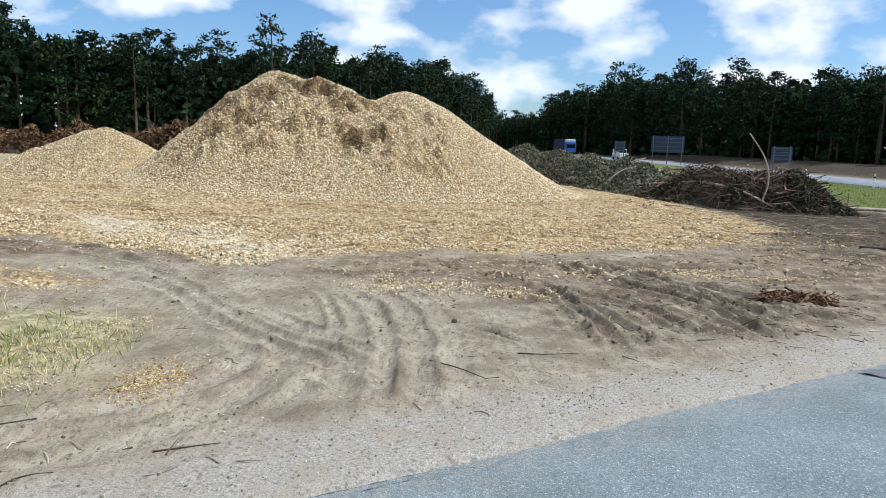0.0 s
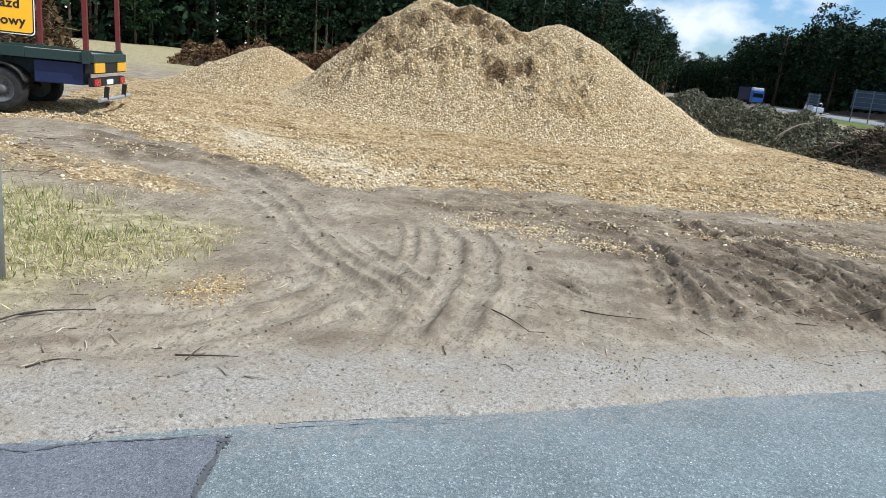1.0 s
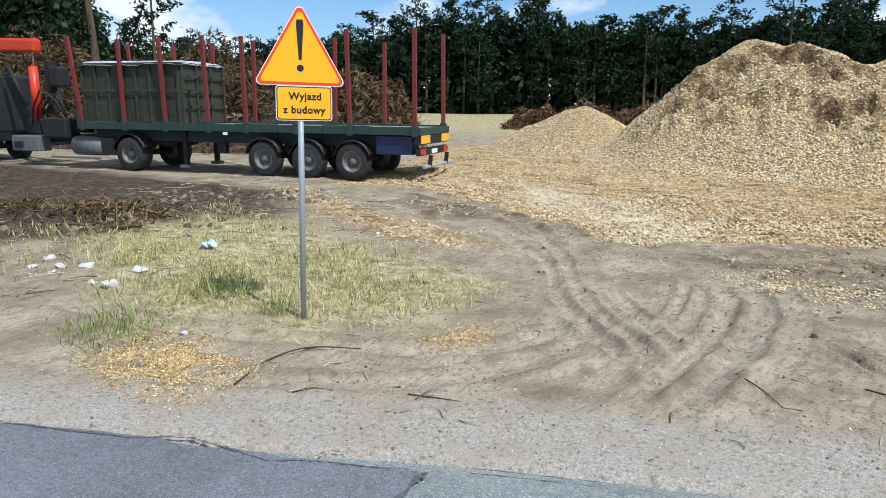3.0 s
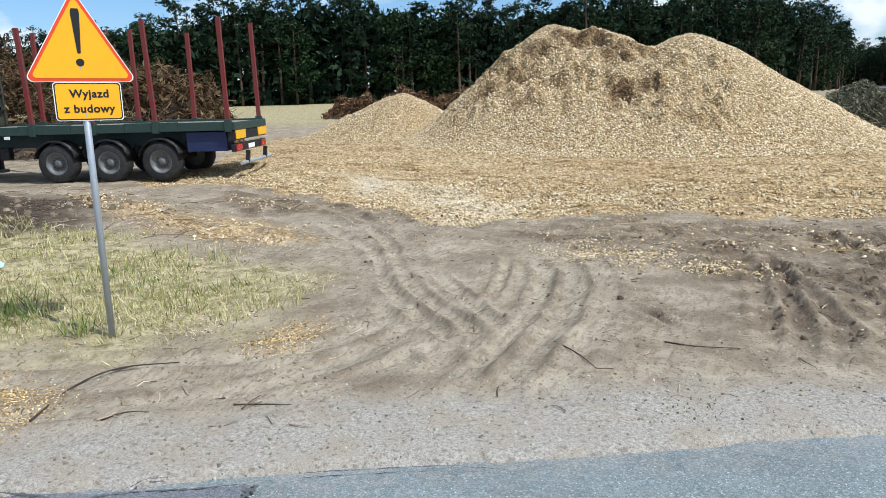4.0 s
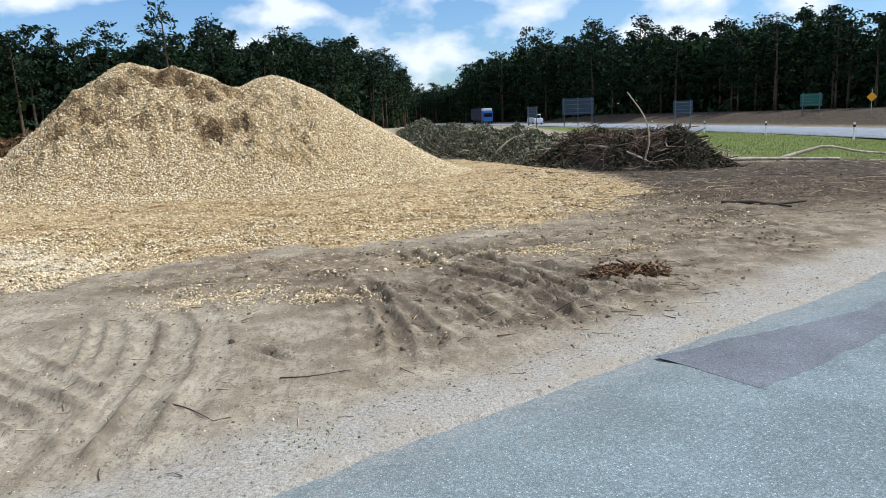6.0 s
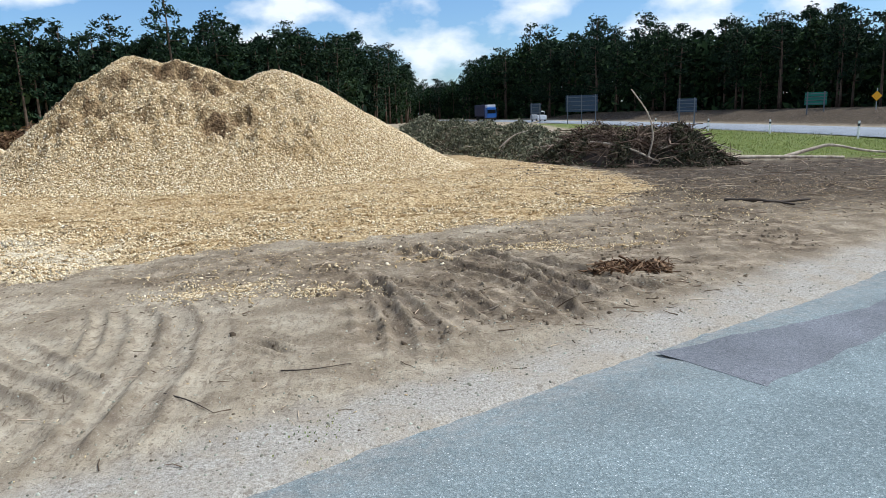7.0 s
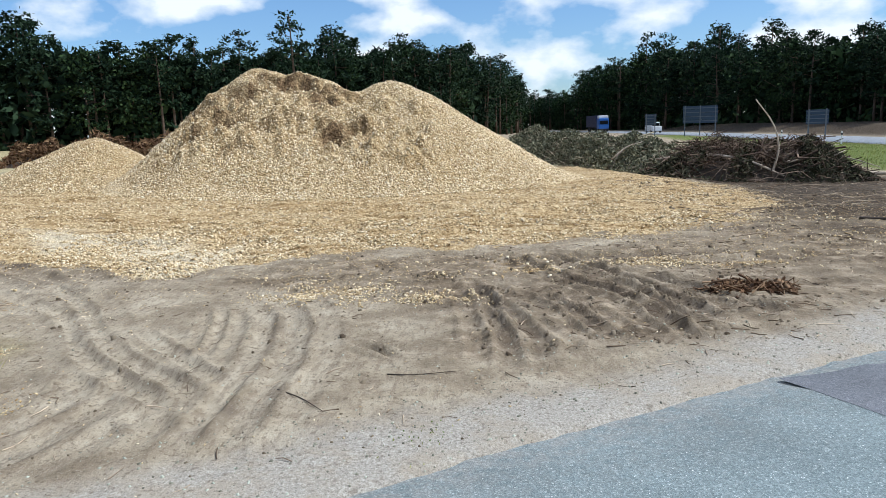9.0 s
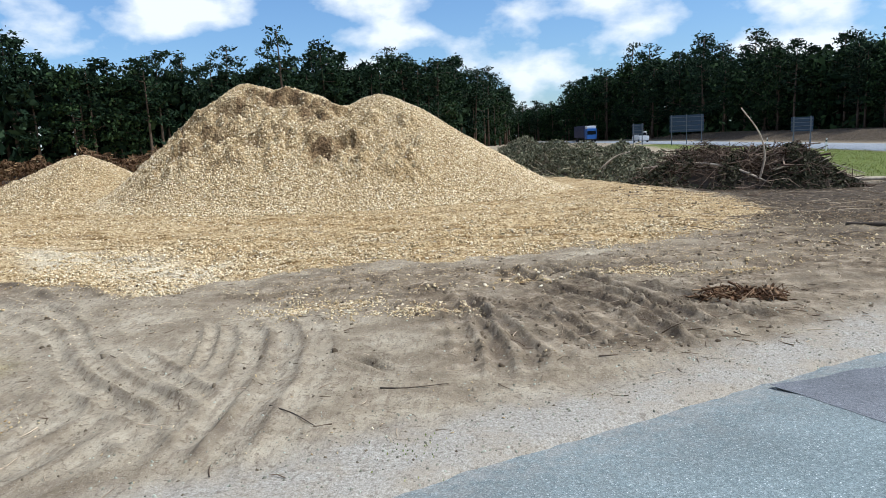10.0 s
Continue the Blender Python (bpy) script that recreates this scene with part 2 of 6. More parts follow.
def ground_z(x, y, fine=True):
    x, y = np.asarray(x, float), np.asarray(y, float)
    c, m, g, s, r = cover(x, y)
    z = rise(x, y)
    v = road_v(x, y) - edge_v(road_u(x, y))
    yard = step(v / 0.8)
    near = step((40 - np.hypot(x, y - 10)) / 10)
    z = z + 0.05 * fbm(x * 0.7, y * 0.7, 3, 3) * yard * near
    if fine:
        dz = rut_field(x, y)[0]
        z = z + dz * yard
        z = z + near * yard * (0.026 * fbm(x * 5, y * 5, 12, 4) + 0.03 * np.maximum(0, fbm(x * 2.1, y * 2.1, 14, 4) - 0.08) * 2 + m * (0.07 * np.abs(fbm(x * 3.2, y * 3.2, 19, 4)) + 0.045 * np.maximum(0, fbm(x * 9, y * 9, 20, 3))) + c * (0.20 * fbm(x * 0.8, y * 3.4, 23, 4) + 0.07 * fbm(x * 5.0, y * 7.0, 24, 3)) + r * 0.16 * np.abs(fbm(x * 1.3, y * 1.3, 29, 4)))
    z = z - 0.05 * step(-v / 0.12)
    return z


def gz(x, y):
    return float(ground_z(np.array([float(x)]), np.array([float(y)]))[0])


# ---- materials ----
class Shade:
    """A node material, written socket by socket."""

    def __init__(self, name, rough=0.8, metal=0.0, spec=0.4):
        self.mat = bpy.data.materials.new(name)
        self.mat.use_nodes = True
        self.t = self.mat.node_tree
        self.b = self.t.nodes["Principled BSDF"]
        self.b.inputs["Roughness"].default_value = rough
        self.b.inputs["Metallic"].default_value = metal
        self.b.inputs["Specular IOR Level"].default_value = spec
        self.pos = self.node("ShaderNodeNewGeometry").outputs["Position"]

    def node(self, kind):
        return self.t.nodes.new(kind)

    def put(self, socket, value):
        if isinstance(value, bpy.types.NodeSocket):
            self.t.links.new(value, socket)
        elif isinstance(value, tuple) and len(value) == 3 and socket.type == "RGBA":
            socket.default_value = (*value, 1)
        else:
            socket.default_value = value

    def local(self):
        return self.node("ShaderNodeTexCoord").outputs["Object"]

    def scaled(self, vec, s):
        n = self.node("ShaderNodeMapping")
        self.put(n.inputs["Vector"], vec)
        n.inputs["Scale"].default_value = s
        return n.outputs["Vector"]

    def noise(self, scale, detail=4.0, rough=0.55, vec=None, colour=False, warp=0.0):
        n = self.node("ShaderNodeTexNoise")
        self.put(n.inputs["Vector"], vec or self.pos)
        n.inputs["Scale"].default_value, n.inputs["Detail"].default_value, n.inputs["Roughness"].default_value = scale, detail, rough
        n.inputs["Distortion"].default_value = warp
        return n.outputs["Color" if colour else "Fac"]

    def cells(self, scale, out="Color", vec=None, feature="F1"):
        n = self.node("ShaderNodeTexVoronoi")
        n.feature = feature
        self.put(n.inputs["Vector"], vec or self.pos)
        n.inputs["Scale"].default_value = scale
        return n.outputs[out]

    def ramp(self, fac, *stops):
        n = self.node("ShaderNodeValToRGB")
        el = n.color_ramp.elements
        while len(el) < len(stops):
            el.new(0.5)
        for e, (p, c) in zip(el, stops):
            e.position = p
            e.color = (*c, 1) if isinstance(c, tuple) else (c, c, c, 1)
        self.put(n.inputs["Fac"], fac)
        return n.outputs["Color"]

    def mix(self, fac, a, b, how="MIX"):
        n = self.node("ShaderNodeMixRGB")
        n.blend_type = how
        self.put(n.inputs["Fac"], fac)
        self.put(n.inputs["Color1"], a)
        self.put(n.inputs["Color2"], b)
        return n.outputs["Color"]

    def math(self, how, a, b=0.0):
        n = self.node("ShaderNodeMath")
        n.operation = how
        self.put(n.inputs[0], a)
        self.put(n.inputs[1], b)
        return n.outputs[0]

    def attr(self, name):
        n = self.node("ShaderNodeAttribute")
        n.attribute_name = name
        return n.outputs["Fac"]

    def island(self):
        return self.node("ShaderNodeNewGeometry").outputs["Random Per Island"]

    def each(self):
        return self.node("ShaderNodeObjectInfo").outputs["Random"]

    def done(self, colour, height=None, strength=0.4, dist=0.02, rough=None):
        self.put(self.b.inputs["Base Color"], colour)
        if rough is not None:
            self.put(self.b.inputs["Roughness"], rough)
        if height is not None:
            n = self.node("ShaderNodeBump")
            n.inputs["Strength"].default_value, n.inputs["Distance"].default_value = strength, dist
            self.put(n.inputs["Height"], height)
            self.t.links.new(n.outputs["Normal"], self.b.inputs["Normal"])
        return self.mat


def chip_look(s, scale=22.0):
    """Colour and relief of loose wood chips."""
    warp = s.mix(0.06, s.pos, s.noise(9.0, 2, colour=True))
    cell = s.cells(scale, "Color", warp)
    tone = s.ramp(cell, (0.0, (0.26, 0.18, 0.10)), (0.25, (0.42, 0.315, 0.18)), (0.5, (0.56, 0.435, 0.26)), (0.8, (0.68, 0.56, 0.36)), (1.0, (0.82, 0.72, 0.52)))
    tone = s.mix(s.ramp(s.noise(0.5, 5, 0.6), (0.44, 0.0), (0.66, 0.3)), tone, (0.50, 0.355, 0.18))
    fine = s.ramp(s.noise(55.0, 3), (0.3, (0.72, 0.68, 0.62)), (0.7, (1.1, 1.08, 1.02)))
    col = s.mix(1.0, tone, fine, "MULTIPLY")
    gaps = s.ramp(s.noise(11.0, 6, 0.75), (0.38, (0.52, 0.45, 0.37)), (0.52, (1.0, 1.0, 1.0)))
    col = s.mix(1.0, col, gaps, "MULTIPLY")
    rel = s.math("ADD", s.math("MULTIPLY", s.cells(scale, "Distance", warp), 1.0), s.math("MULTIPLY", s.noise(30.0, 3), 0.5))
    return col, rel


def ground_material():
    s = Shade("ground_soil", 0.95, spec=0.15)
    chip, chip_h = chip_look(s)
    dirt = s.ramp(s.noise(1.3, 8, 0.65), (0.36, (0.21, 0.166, 0.112)), (0.5, (0.327, 0.270, 0.188)), (0.62, (0.43, 0.367, 0.268)))
    dirt = s.mix(s.ramp(s.noise(5.0, 7, 0.7), (0.54, 0.0), (0.60, 0.5)), dirt, (0.23, 0.178, 0.125))
    dirt = s.mix(s.math("MULTIPLY", s.attr("press"), 0.6), dirt, s.ramp(s.noise(9.0, 5), (0.4, (0.36, 0.306, 0.222)), (0.6, (0.48, 0.415, 0.312))))
    streak = s.noise(5.0, 6, 0.65, s.scaled(s.pos, (3.2, 0.7, 1)))
    dirt = s.mix(s.ramp(streak, (0.52, 0.0), (0.57, 0.55)), dirt, (0.21, 0.162, 0.113))
    mud = s.ramp(s.noise(2.2, 8, 0.7), (0.40, (0.085, 0.060, 0.036)), (0.52, (0.195, 0.147, 0.096)), (0.62, (0.36, 0.292, 0.206)))
    gravel = s.ramp(s.noise(48.0, 5, 0.7), (0.34, (0.22, 0.198, 0.165)), (0.5, (0.385, 0.352, 0.30)), (0.66, (0.55, 0.515, 0.45)))
    gravel = s.mix(s.ramp(s.noise(1.8, 6, 0.65), (0.46, 0.0), (0.6, 0.6)), gravel, (0.36, 0.302, 0.225))
    grass = s.ramp(s.noise(5.0, 8, 0.7), (0.36, (0.17, 0.145, 0.065)), (0.5, (0.37, 0.315, 0.17)), (0.62, (0.56, 0.48, 0.29)))
    grass = s.mix(s.attr("lush"), grass, s.ramp(s.noise(3.0, 7, 0.7), (0.4, (0.07, 0.105, 0.017)), (0.6, (0.165, 0.195, 0.042))))
    root = s.ramp(s.noise(4.0, 8, 0.75), (0.42, (0.028, 0.019, 0.012)), (0.56, (0.075, 0.055, 0.035)), (0.68, (0.19, 0.147, 0.10)))
    col = s.mix(s.math("MULTIPLY", s.attr("mud"), 0.95), dirt, mud)
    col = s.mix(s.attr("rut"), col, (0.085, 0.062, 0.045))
    col = s.mix(s.attr("root"), col, root)
    col = s.mix(s.attr("grass"), col, grass)
    col = s.mix(s.attr("gravel"), col, gravel)
    speck = s.noise(95.0, 3, 0.6)
    col = s.mix(s.ramp(speck, (0.58, 0.0), (0.64, 0.5)), col, (0.13, 0.10, 0.075))
    col = s.mix(s.ramp(speck, (0.34, 0.4), (0.40, 0.0)), col, (0.54, 0.50, 0.43))
    clod = s.noise(24.0, 4, 0.6)
    col = s.mix(s.ramp(clod, (0.58, 0.0), (0.62, 0.6)), col, (0.12, 0.09, 0.062))
    furrow = s.noise(2.4, 6, 0.7, s.scaled(s.pos, (0.45, 2.2, 1)))
    bare = s.math("MULTIPLY", s.ramp(furrow, (0.53, 0.0), (0.62, 1.0)), 0.48)
    sparse = s.math("GREATER_THAN", s.math("ADD", s.math("SUBTRACT", s.attr("chip"), bare), s.math("MULTIPLY", s.math("SUBTRACT", s.noise(20.0, 5, 0.75), 0.5), 1.7)), 0.5)
    # streaks of browner chips and furrow shadow, painted into the chip colour
    furrow_shade = s.noise(2.6, 7, 0.68, s.scaled(s.pos, (0.32, 2.4, 1)))
    chip = s.mix(1.0, chip, s.ramp(furrow_shade, (0.38, (0.50, 0.43, 0.34)), (0.46, (0.86, 0.82, 0.76)), (0.56, (1.0, 1.0, 1.0))), "MULTIPLY")
    chip = s.mix(s.math("MULTIPLY", s.attr("fresh"), 0.55), chip, s.mix(1.0, (0.86, 0.78, 0.60), s.ramp(s.noise(34.0, 4, 0.7), (0.36, (0.42, 0.38, 0.32)), (0.56, (1.0, 1.0, 1.0))), "MULTIPLY"))
    col = s.mix(sparse, col, chip)
    h = s.math("ADD", s.math("MULTIPLY", s.noise(28.0, 6, 0.72), 1.5), s.math("MULTIPLY", s.math("MULTIPLY", chip_h, sparse), 1.3))
    return s.done(col, h, 0.6, 0.03)


def heap_material(fresh):
    s = Shade("chip_heap", 0.95, spec=0.15)
    col, h = chip_look(s, 15.0)
    big = s.noise(0.55, 6, 0.62)
    # blotchy noise: damp tone and small shadows put into the chip colour
    damp_shade = s.ramp(big, (0.40, (0.70, 0.64, 0.54)), (0.62, (1.0, 0.99, 0.97)))
    col = s.mix(0.3 if fresh else 0.5, col, damp_shade, "MULTIPLY")
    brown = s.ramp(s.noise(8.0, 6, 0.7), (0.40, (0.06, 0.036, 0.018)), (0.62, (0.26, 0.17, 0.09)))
    # undercut shade below the ledges, painted in as dark brown
    col = s.mix(s.attr("damp_shade"), col, brown)
    clump = s.noise(4.5, 5, 0.6)
    return s.done(col, s.math("ADD", h, s.math("MULTIPLY", clump, 1.2)), 0.85, 0.05)


def chip_piece_material():
    s = Shade("wood_chip", 0.85, spec=0.2)
    col = s.ramp(s.island(), (0.0, (0.28, 0.195, 0.10)), (0.2, (0.50, 0.375, 0.21)), (0.5, (0.70, 0.56, 0.345)), (0.8, (0.82, 0.69, 0.465)), (1.0, (0.90, 0.82, 0.64)))
    grain = s.ramp(s.noise(120.0, 3), (0.3, (0.82, 0.78, 0.72)), (0.7, (1.0, 1.0, 1.0)))
    col = s.mix(1.0, col, grain, "MULTIPLY")
    col = s.mix(s.ramp(s.noise(0.5, 5, 0.6), (0.44, 0.0), (0.66, 0.34)), col, (0.48, 0.34, 0.17))
    return s.done(col)


def plain(name, colour, rough=0.7, metal=0.0, grime=0.35, scale=6.0, dark=(0.05, 0.045, 0.04), spec=0.4):
    """A painted or coated surface with dirt and scratches."""
    s = Shade(name, rough, metal, spec)
    fac = s.ramp(s.noise(scale, 7, 0.65), (0.42, 0.0), (0.75, grime))
    col = s.mix(fac, colour, dark)
    col = s.mix(s.ramp(s.noise(scale * 9, 3), (0.55, 0.0), (0.8, grime * 0.5)), col, tuple(min(1.0, c * 1.5 + 0.02) for c in colour))
    return s.done(col, s.noise(scale * 12, 3), 0.12, 0.004, s.ramp(s.noise(scale * 3, 4), (0.3, max(0.0, rough - 0.15)), (0.7, min(1.0, rough + 0.15))))


def asphalt_material(name, lo, hi, tint):
    s = Shade(name, 0.85, spec=0.35)
    stone = s.cells(120.0, "Color")
    base = s.ramp(stone, (0.0, lo), (0.55, hi), (0.84, tuple(c * 1.25 for c in hi)), (0.9, tint), (1.0, tuple(min(0.75, c * 1.9) for c in tint)))
    wear = s.ramp(s.noise(0.9, 8, 0.65), (0.38, (0.82, 0.82, 0.82)), (0.62, (1.15, 1.15, 1.15)))
    col = s.mix(1.0, base, wear, "MULTIPLY")
    col = s.mix(s.ramp(s.noise(30.0, 5, 0.75), (0.54, 0.0), (0.62, 0.55)), col, tint)
    col = s.mix(s.ramp(s.noise(22.0, 5, 0.75), (0.38, 0.55), (0.46, 0.0)), col, lo)
    dust = s.math("MULTIPLY", s.attr("dust"), s.ramp(s.noise(7.0, 7, 0.75), (0.4, 0.15), (0.58, 1.0)))
    col = s.mix(dust, col, s.ramp(s.noise(60.0, 4), (0.4, (0.21, 0.195, 0.17)), (0.6, (0.40, 0.375, 0.335))))
    return s.done(col, s.math("ADD", s.cells(120.0, "Distance"), s.noise(70.0, 3)), 0.6, 0.008)


def leaf_material(name, a, b, c):
    s = Shade(name, 0.8, spec=0.08)
    col = s.ramp(s.island(), (0.0, a), (0.55, b), (1.0, c))
    vary = s.ramp(s.each(), (0.0, (0.72, 0.80, 0.70)), (1.0, (1.15, 1.05, 1.0)))
    col = s.mix(1.0, col, vary, "MULTIPLY")
    return s.done(col)


def bark_material(name, a, b, scale=7.0):
    s = Shade(name, 0.95, spec=0.15)
    vec = s.scaled(s.local(), (1, 1, 0.25))
    col = s.ramp(s.noise(scale, 6, 0.65, vec), (0.3, a), (0.7, b))
    return s.done(col, s.noise(scale * 2.5, 5, 0.6, vec), 0.6, 0.02)


SOIL = ground_material()
HEAP = heap_material(False)
HEAP_FRESH = heap_material(True)
CHIP = chip_piece_material()
amber = Shade("amber_chip", 0.85, spec=0.2)
AMBER = amber.done(amber.ramp(amber.island(), (0.0, (0.16, 0.085, 0.03)), (0.3, (0.40, 0.25, 0.095)), (0.7, (0.62, 0.45, 0.21)), (1.0, (0.86, 0.74, 0.45))))
ASPHALT = asphalt_material("asphalt", (0.092, 0.117, 0.12), (0.176, 0.216, 0.219), (0.40, 0.445, 0.445))
ASPHALT_OLD = asphalt_material("asphalt_old", (0.082, 0.086, 0.097), (0.158, 0.165, 0.180), (0.235, 0.24, 0.255))
ASPHALT_FAR = asphalt_material("asphalt_far", (0.16, 0.175, 0.19), (0.24, 0.26, 0.285), (0.33, 0.35, 0.37))
TAR = plain("tar", (0.085, 0.088, 0.092), 0.8, grime=0.5, scale=20, dark=(0.13, 0.125, 0.115))
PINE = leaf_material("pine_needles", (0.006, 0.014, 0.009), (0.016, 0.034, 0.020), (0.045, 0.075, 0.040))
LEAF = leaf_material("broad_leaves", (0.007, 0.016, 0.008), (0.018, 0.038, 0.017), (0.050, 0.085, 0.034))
SHRUB = leaf_material("shrub_leaves", (0.04, 0.05, 0.02), (0.085, 0.095, 0.04), (0.16, 0.15, 0.075))
BARK = bark_material("pine_bark", (0.045, 0.032, 0.024), (0.16, 0.115, 0.085))
BARK_PALE = bark_material("pale_bark", (0.16, 0.13, 0.10), (0.42, 0.36, 0.29))


# ---- mesh tools ----
def put_mesh(name, verts, faces, mat, parent=None, smooth=False, attrs=None):
    me = bpy.data.meshes.new(name)
    verts, faces = np.asarray(verts, np.float32), np.asarray(faces, np.int32)
    me.vertices.add(len(verts))
    me.vertices.foreach_set("co", verts.ravel())
    k = faces.shape[1]
    me.loops.add(faces.size)
    me.loops.foreach_set("vertex_index", faces.ravel())
    me.polygons.add(len(faces))
    me.polygons.foreach_set("loop_start", np.arange(0, faces.size, k, dtype=np.int32))
    me.polygons.foreach_set("loop_total", np.full(len(faces), k, np.int32))
    me.update(calc_edges=True)
    if smooth:
        me.polygons.foreach_set("use_smooth", np.ones(len(faces), bool))
    for key, val in (attrs or {}).items():
        at = me.attributes.new(key, "FLOAT", "POINT")
        at.data.foreach_set("value", np.asarray(val, np.float32).ravel())
    me.materials.append(mat)
    ob = new(name, me)
    if parent is not None:
        ob.parent = parent
    return ob


def sheet_faces(nx, ny):
    i = np.arange(nx * ny).reshape(ny, nx)
    return np.stack([i[:-1, :-1], i[:-1, 1:], i[1:, 1:], i[1:, :-1]], -1).reshape(-1, 4)


def part(name, bm, mat, parent=None, label="", smooth=False):
    """One bmesh as one mesh object under a thing."""
    me = bpy.data.meshes.new(name)
    bm.normal_update()
    bm.to_mesh(me)
    bm.free()
    me.materials.append(mat)
    if smooth:
        me.polygons.foreach_set("use_smooth", np.ones(len(me.polygons), bool))
    ob = new(name, me)
    if parent is not None:
        ob.parent = parent
    if label:
        ob["label"] = label
    return ob


def empty(name, m, label, category, group="", kind=""):
    ob = new(name)
    ob.matrix_world = m
    return tagged(ob, label, category, group, kind)


def add_box(bm, lo, hi, bevel=0.0, m=None):
    res = bmesh.ops.create_cube(bm, size=1.0)
    mid = [(a + b) / 2 for a, b in zip(lo, hi)]
    size = [b - a for a, b in zip(lo, hi)]
    mat = Matrix.LocRotScale(mid, None, size)
    bmesh.ops.transform(bm, matrix=(m @ mat) if m else mat, verts=res["verts"])
    if bevel:
        edges = list({e for v in res["verts"] for e in v.link_edges})
        bmesh.ops.bevel(bm, geom=edges, offset=bevel, segments=2, affect="EDGES", profile=0.5)
    return bm


def box(lo, hi, bevel=0.0, m=None):
    return add_box(bmesh.new(), lo, hi, bevel, m)


def add_rod(bm, a, b, r0, r1=None, n=10):
    a, b = Vector(a), Vector(b)
    r1 = r0 if r1 is None else r1
    res = bmesh.ops.create_cone(bm, cap_ends=True, segments=n, radius1=r0, radius2=r1, depth=(b - a).length)
    turn = (b - a).to_track_quat("Z", "Y").to_matrix().to_4x4()
    bmesh.ops.transform(bm, matrix=Matrix.Translation((a + b) / 2) @ turn, verts=res["verts"])
    return bm


def rod(a, b, r0, r1=None, n=10):
    return add_rod(bmesh.new(), a, b, r0, r1, n)


def ring_tube(bm, pts, radii, n=7):
    """A bent, tapered tube through points."""
    rings = []
    for i, p in enumerate(pts):
        p = Vector(p)
        t = (Vector(pts[min(i + 1, len(pts) - 1)]) - Vector(pts[max(i - 1, 0)])).normalized()
        q = t.to_track_quat("Z", "Y").to_matrix()
        rings.append([bm.verts.new(p + q @ Vector((math.cos(2 * math.pi * k / n), math.sin(2 * math.pi * k / n), 0)) * radii[i]) for k in range(n)])
    for a, b in zip(rings[:-1], rings[1:]):
        for k in range(n):
            bm.faces.new((a[k], a[(k + 1) % n], b[(k + 1) % n], b[k]))
    bm.faces.new(rings[0][::-1])
    bm.faces.new(rings[-1])
    return bm


def lathe(profile, n=32, caps=True):
    """A turned shape: (radius, along) pairs round the local y axis."""
    bm = bmesh.new()
    rings = [[bm.verts.new((r * math.cos(2 * math.pi * k / n), h, r * math.sin(2 * math.pi * k / n))) for k in range(n)] for r, h in profile]
    for a, b in zip(rings[:-1], rings[1:]):
        for k in range(n):
            bm.faces.new((a[k], b[k], b[(k + 1) % n], a[(k + 1) % n]))
    if caps:
        bm.faces.new(rings[0])
        bm.faces.new(rings[-1][::-1])
    bmesh.ops.recalc_face_normals(bm, faces=bm.faces)
    return bm


def stick_arrays(a, b, r, bend=0.12, sides=3, rng=None):
    """Many bent sticks at once: ends a and b, radius r."""
    rng = rng or np.random.default_rng(1)
    n = len(a)
    t = b - a
    ln = np.linalg.norm(t, axis=1, keepdims=True) + 1e-9
    t = t / ln
    ref = np.where(np.abs(t[:, 2:3]) > 0.9, [[1.0, 0, 0]], [[0, 0, 1.0]])
    s = np.cross(t, ref)
    s /= np.linalg.norm(s, axis=1, keepdims=True) + 1e-9
    w = np.cross(t, s)
    mid = (a + b) / 2 + (s * rng.normal(size=(n, 1)) + w * rng.normal(size=(n, 1))) * ln * bend
    ang = np.arange(sides) * 2 * np.pi / sides
    off = s[:, None, :] * np.cos(ang)[None, :, None] + w[:, None, :] * np.sin(ang)[None, :, None]
    rr = r.reshape(-1, 1, 1)
    v = np.concatenate([a[:, None] + off * rr, mid[:, None] + off * rr * 0.8, b[:, None] + off * rr * 0.4], 1)
    f = []
    for lev in range(2):
        for k in range(sides):
            k2 = (k + 1) % sides
            f.append([lev * sides + k, lev * sides + k2, (lev + 1) * sides + k2, (lev + 1) * sides + k])
    f = np.array(f)[None] + (np.arange(n) * 3 * sides)[:, None, None]
    return v.reshape(-1, 3), f.reshape(-1, 4)


def blade_arrays(c, along_v, side_v):
    """Many lozenge leaves: centre, half length and half width vectors."""
    v = np.stack([c - along_v, c + side_v - along_v * 0.1, c + along_v, c - side_v - along_v * 0.1], 1)
    f = np.arange(len(c) * 4).reshape(-1, 4)
    return v.reshape(-1, 3), f


def slab_arrays(c, ax, ay, az):
    """Many small slabs, open below: centre and three half-axes."""
    sg = np.array([(-1, -1, -1), (1, -1, -1), (1, 1, -1), (-1, 1, -1), (-1, -1, 1), (1, -1, 1), (1, 1, 1), (-1, 1, 1)], float)
    v = c[:, None] + sg[None, :, :1] * ax[:, None] + sg[None, :, 1:2] * ay[:, None] + sg[None, :, 2:] * az[:, None]
    f = np.array([(4, 5, 6, 7), (0, 1, 5, 4), (1, 2, 6, 5), (2, 3, 7, 6), (3, 0, 4, 7)])[None] + (np.arange(len(c)) * 8)[:, None, None]
    return v.reshape(-1, 3), f.reshape(-1, 4)


def random_dirs(rng, n):
    d = rng.normal(size=(n, 3))
    return d / np.linalg.norm(d, axis=1, keepdims=True)


# ---- ground ----
def lines(points):
    """Grid lines from (start, step) stops."""
    out = []
    for (a, s), (b, _) in zip(points[:-1], points[1:]):
        out += list(np.arange(a, b - 1e-6, s))
    return np.array(out + [points[-1][0]])


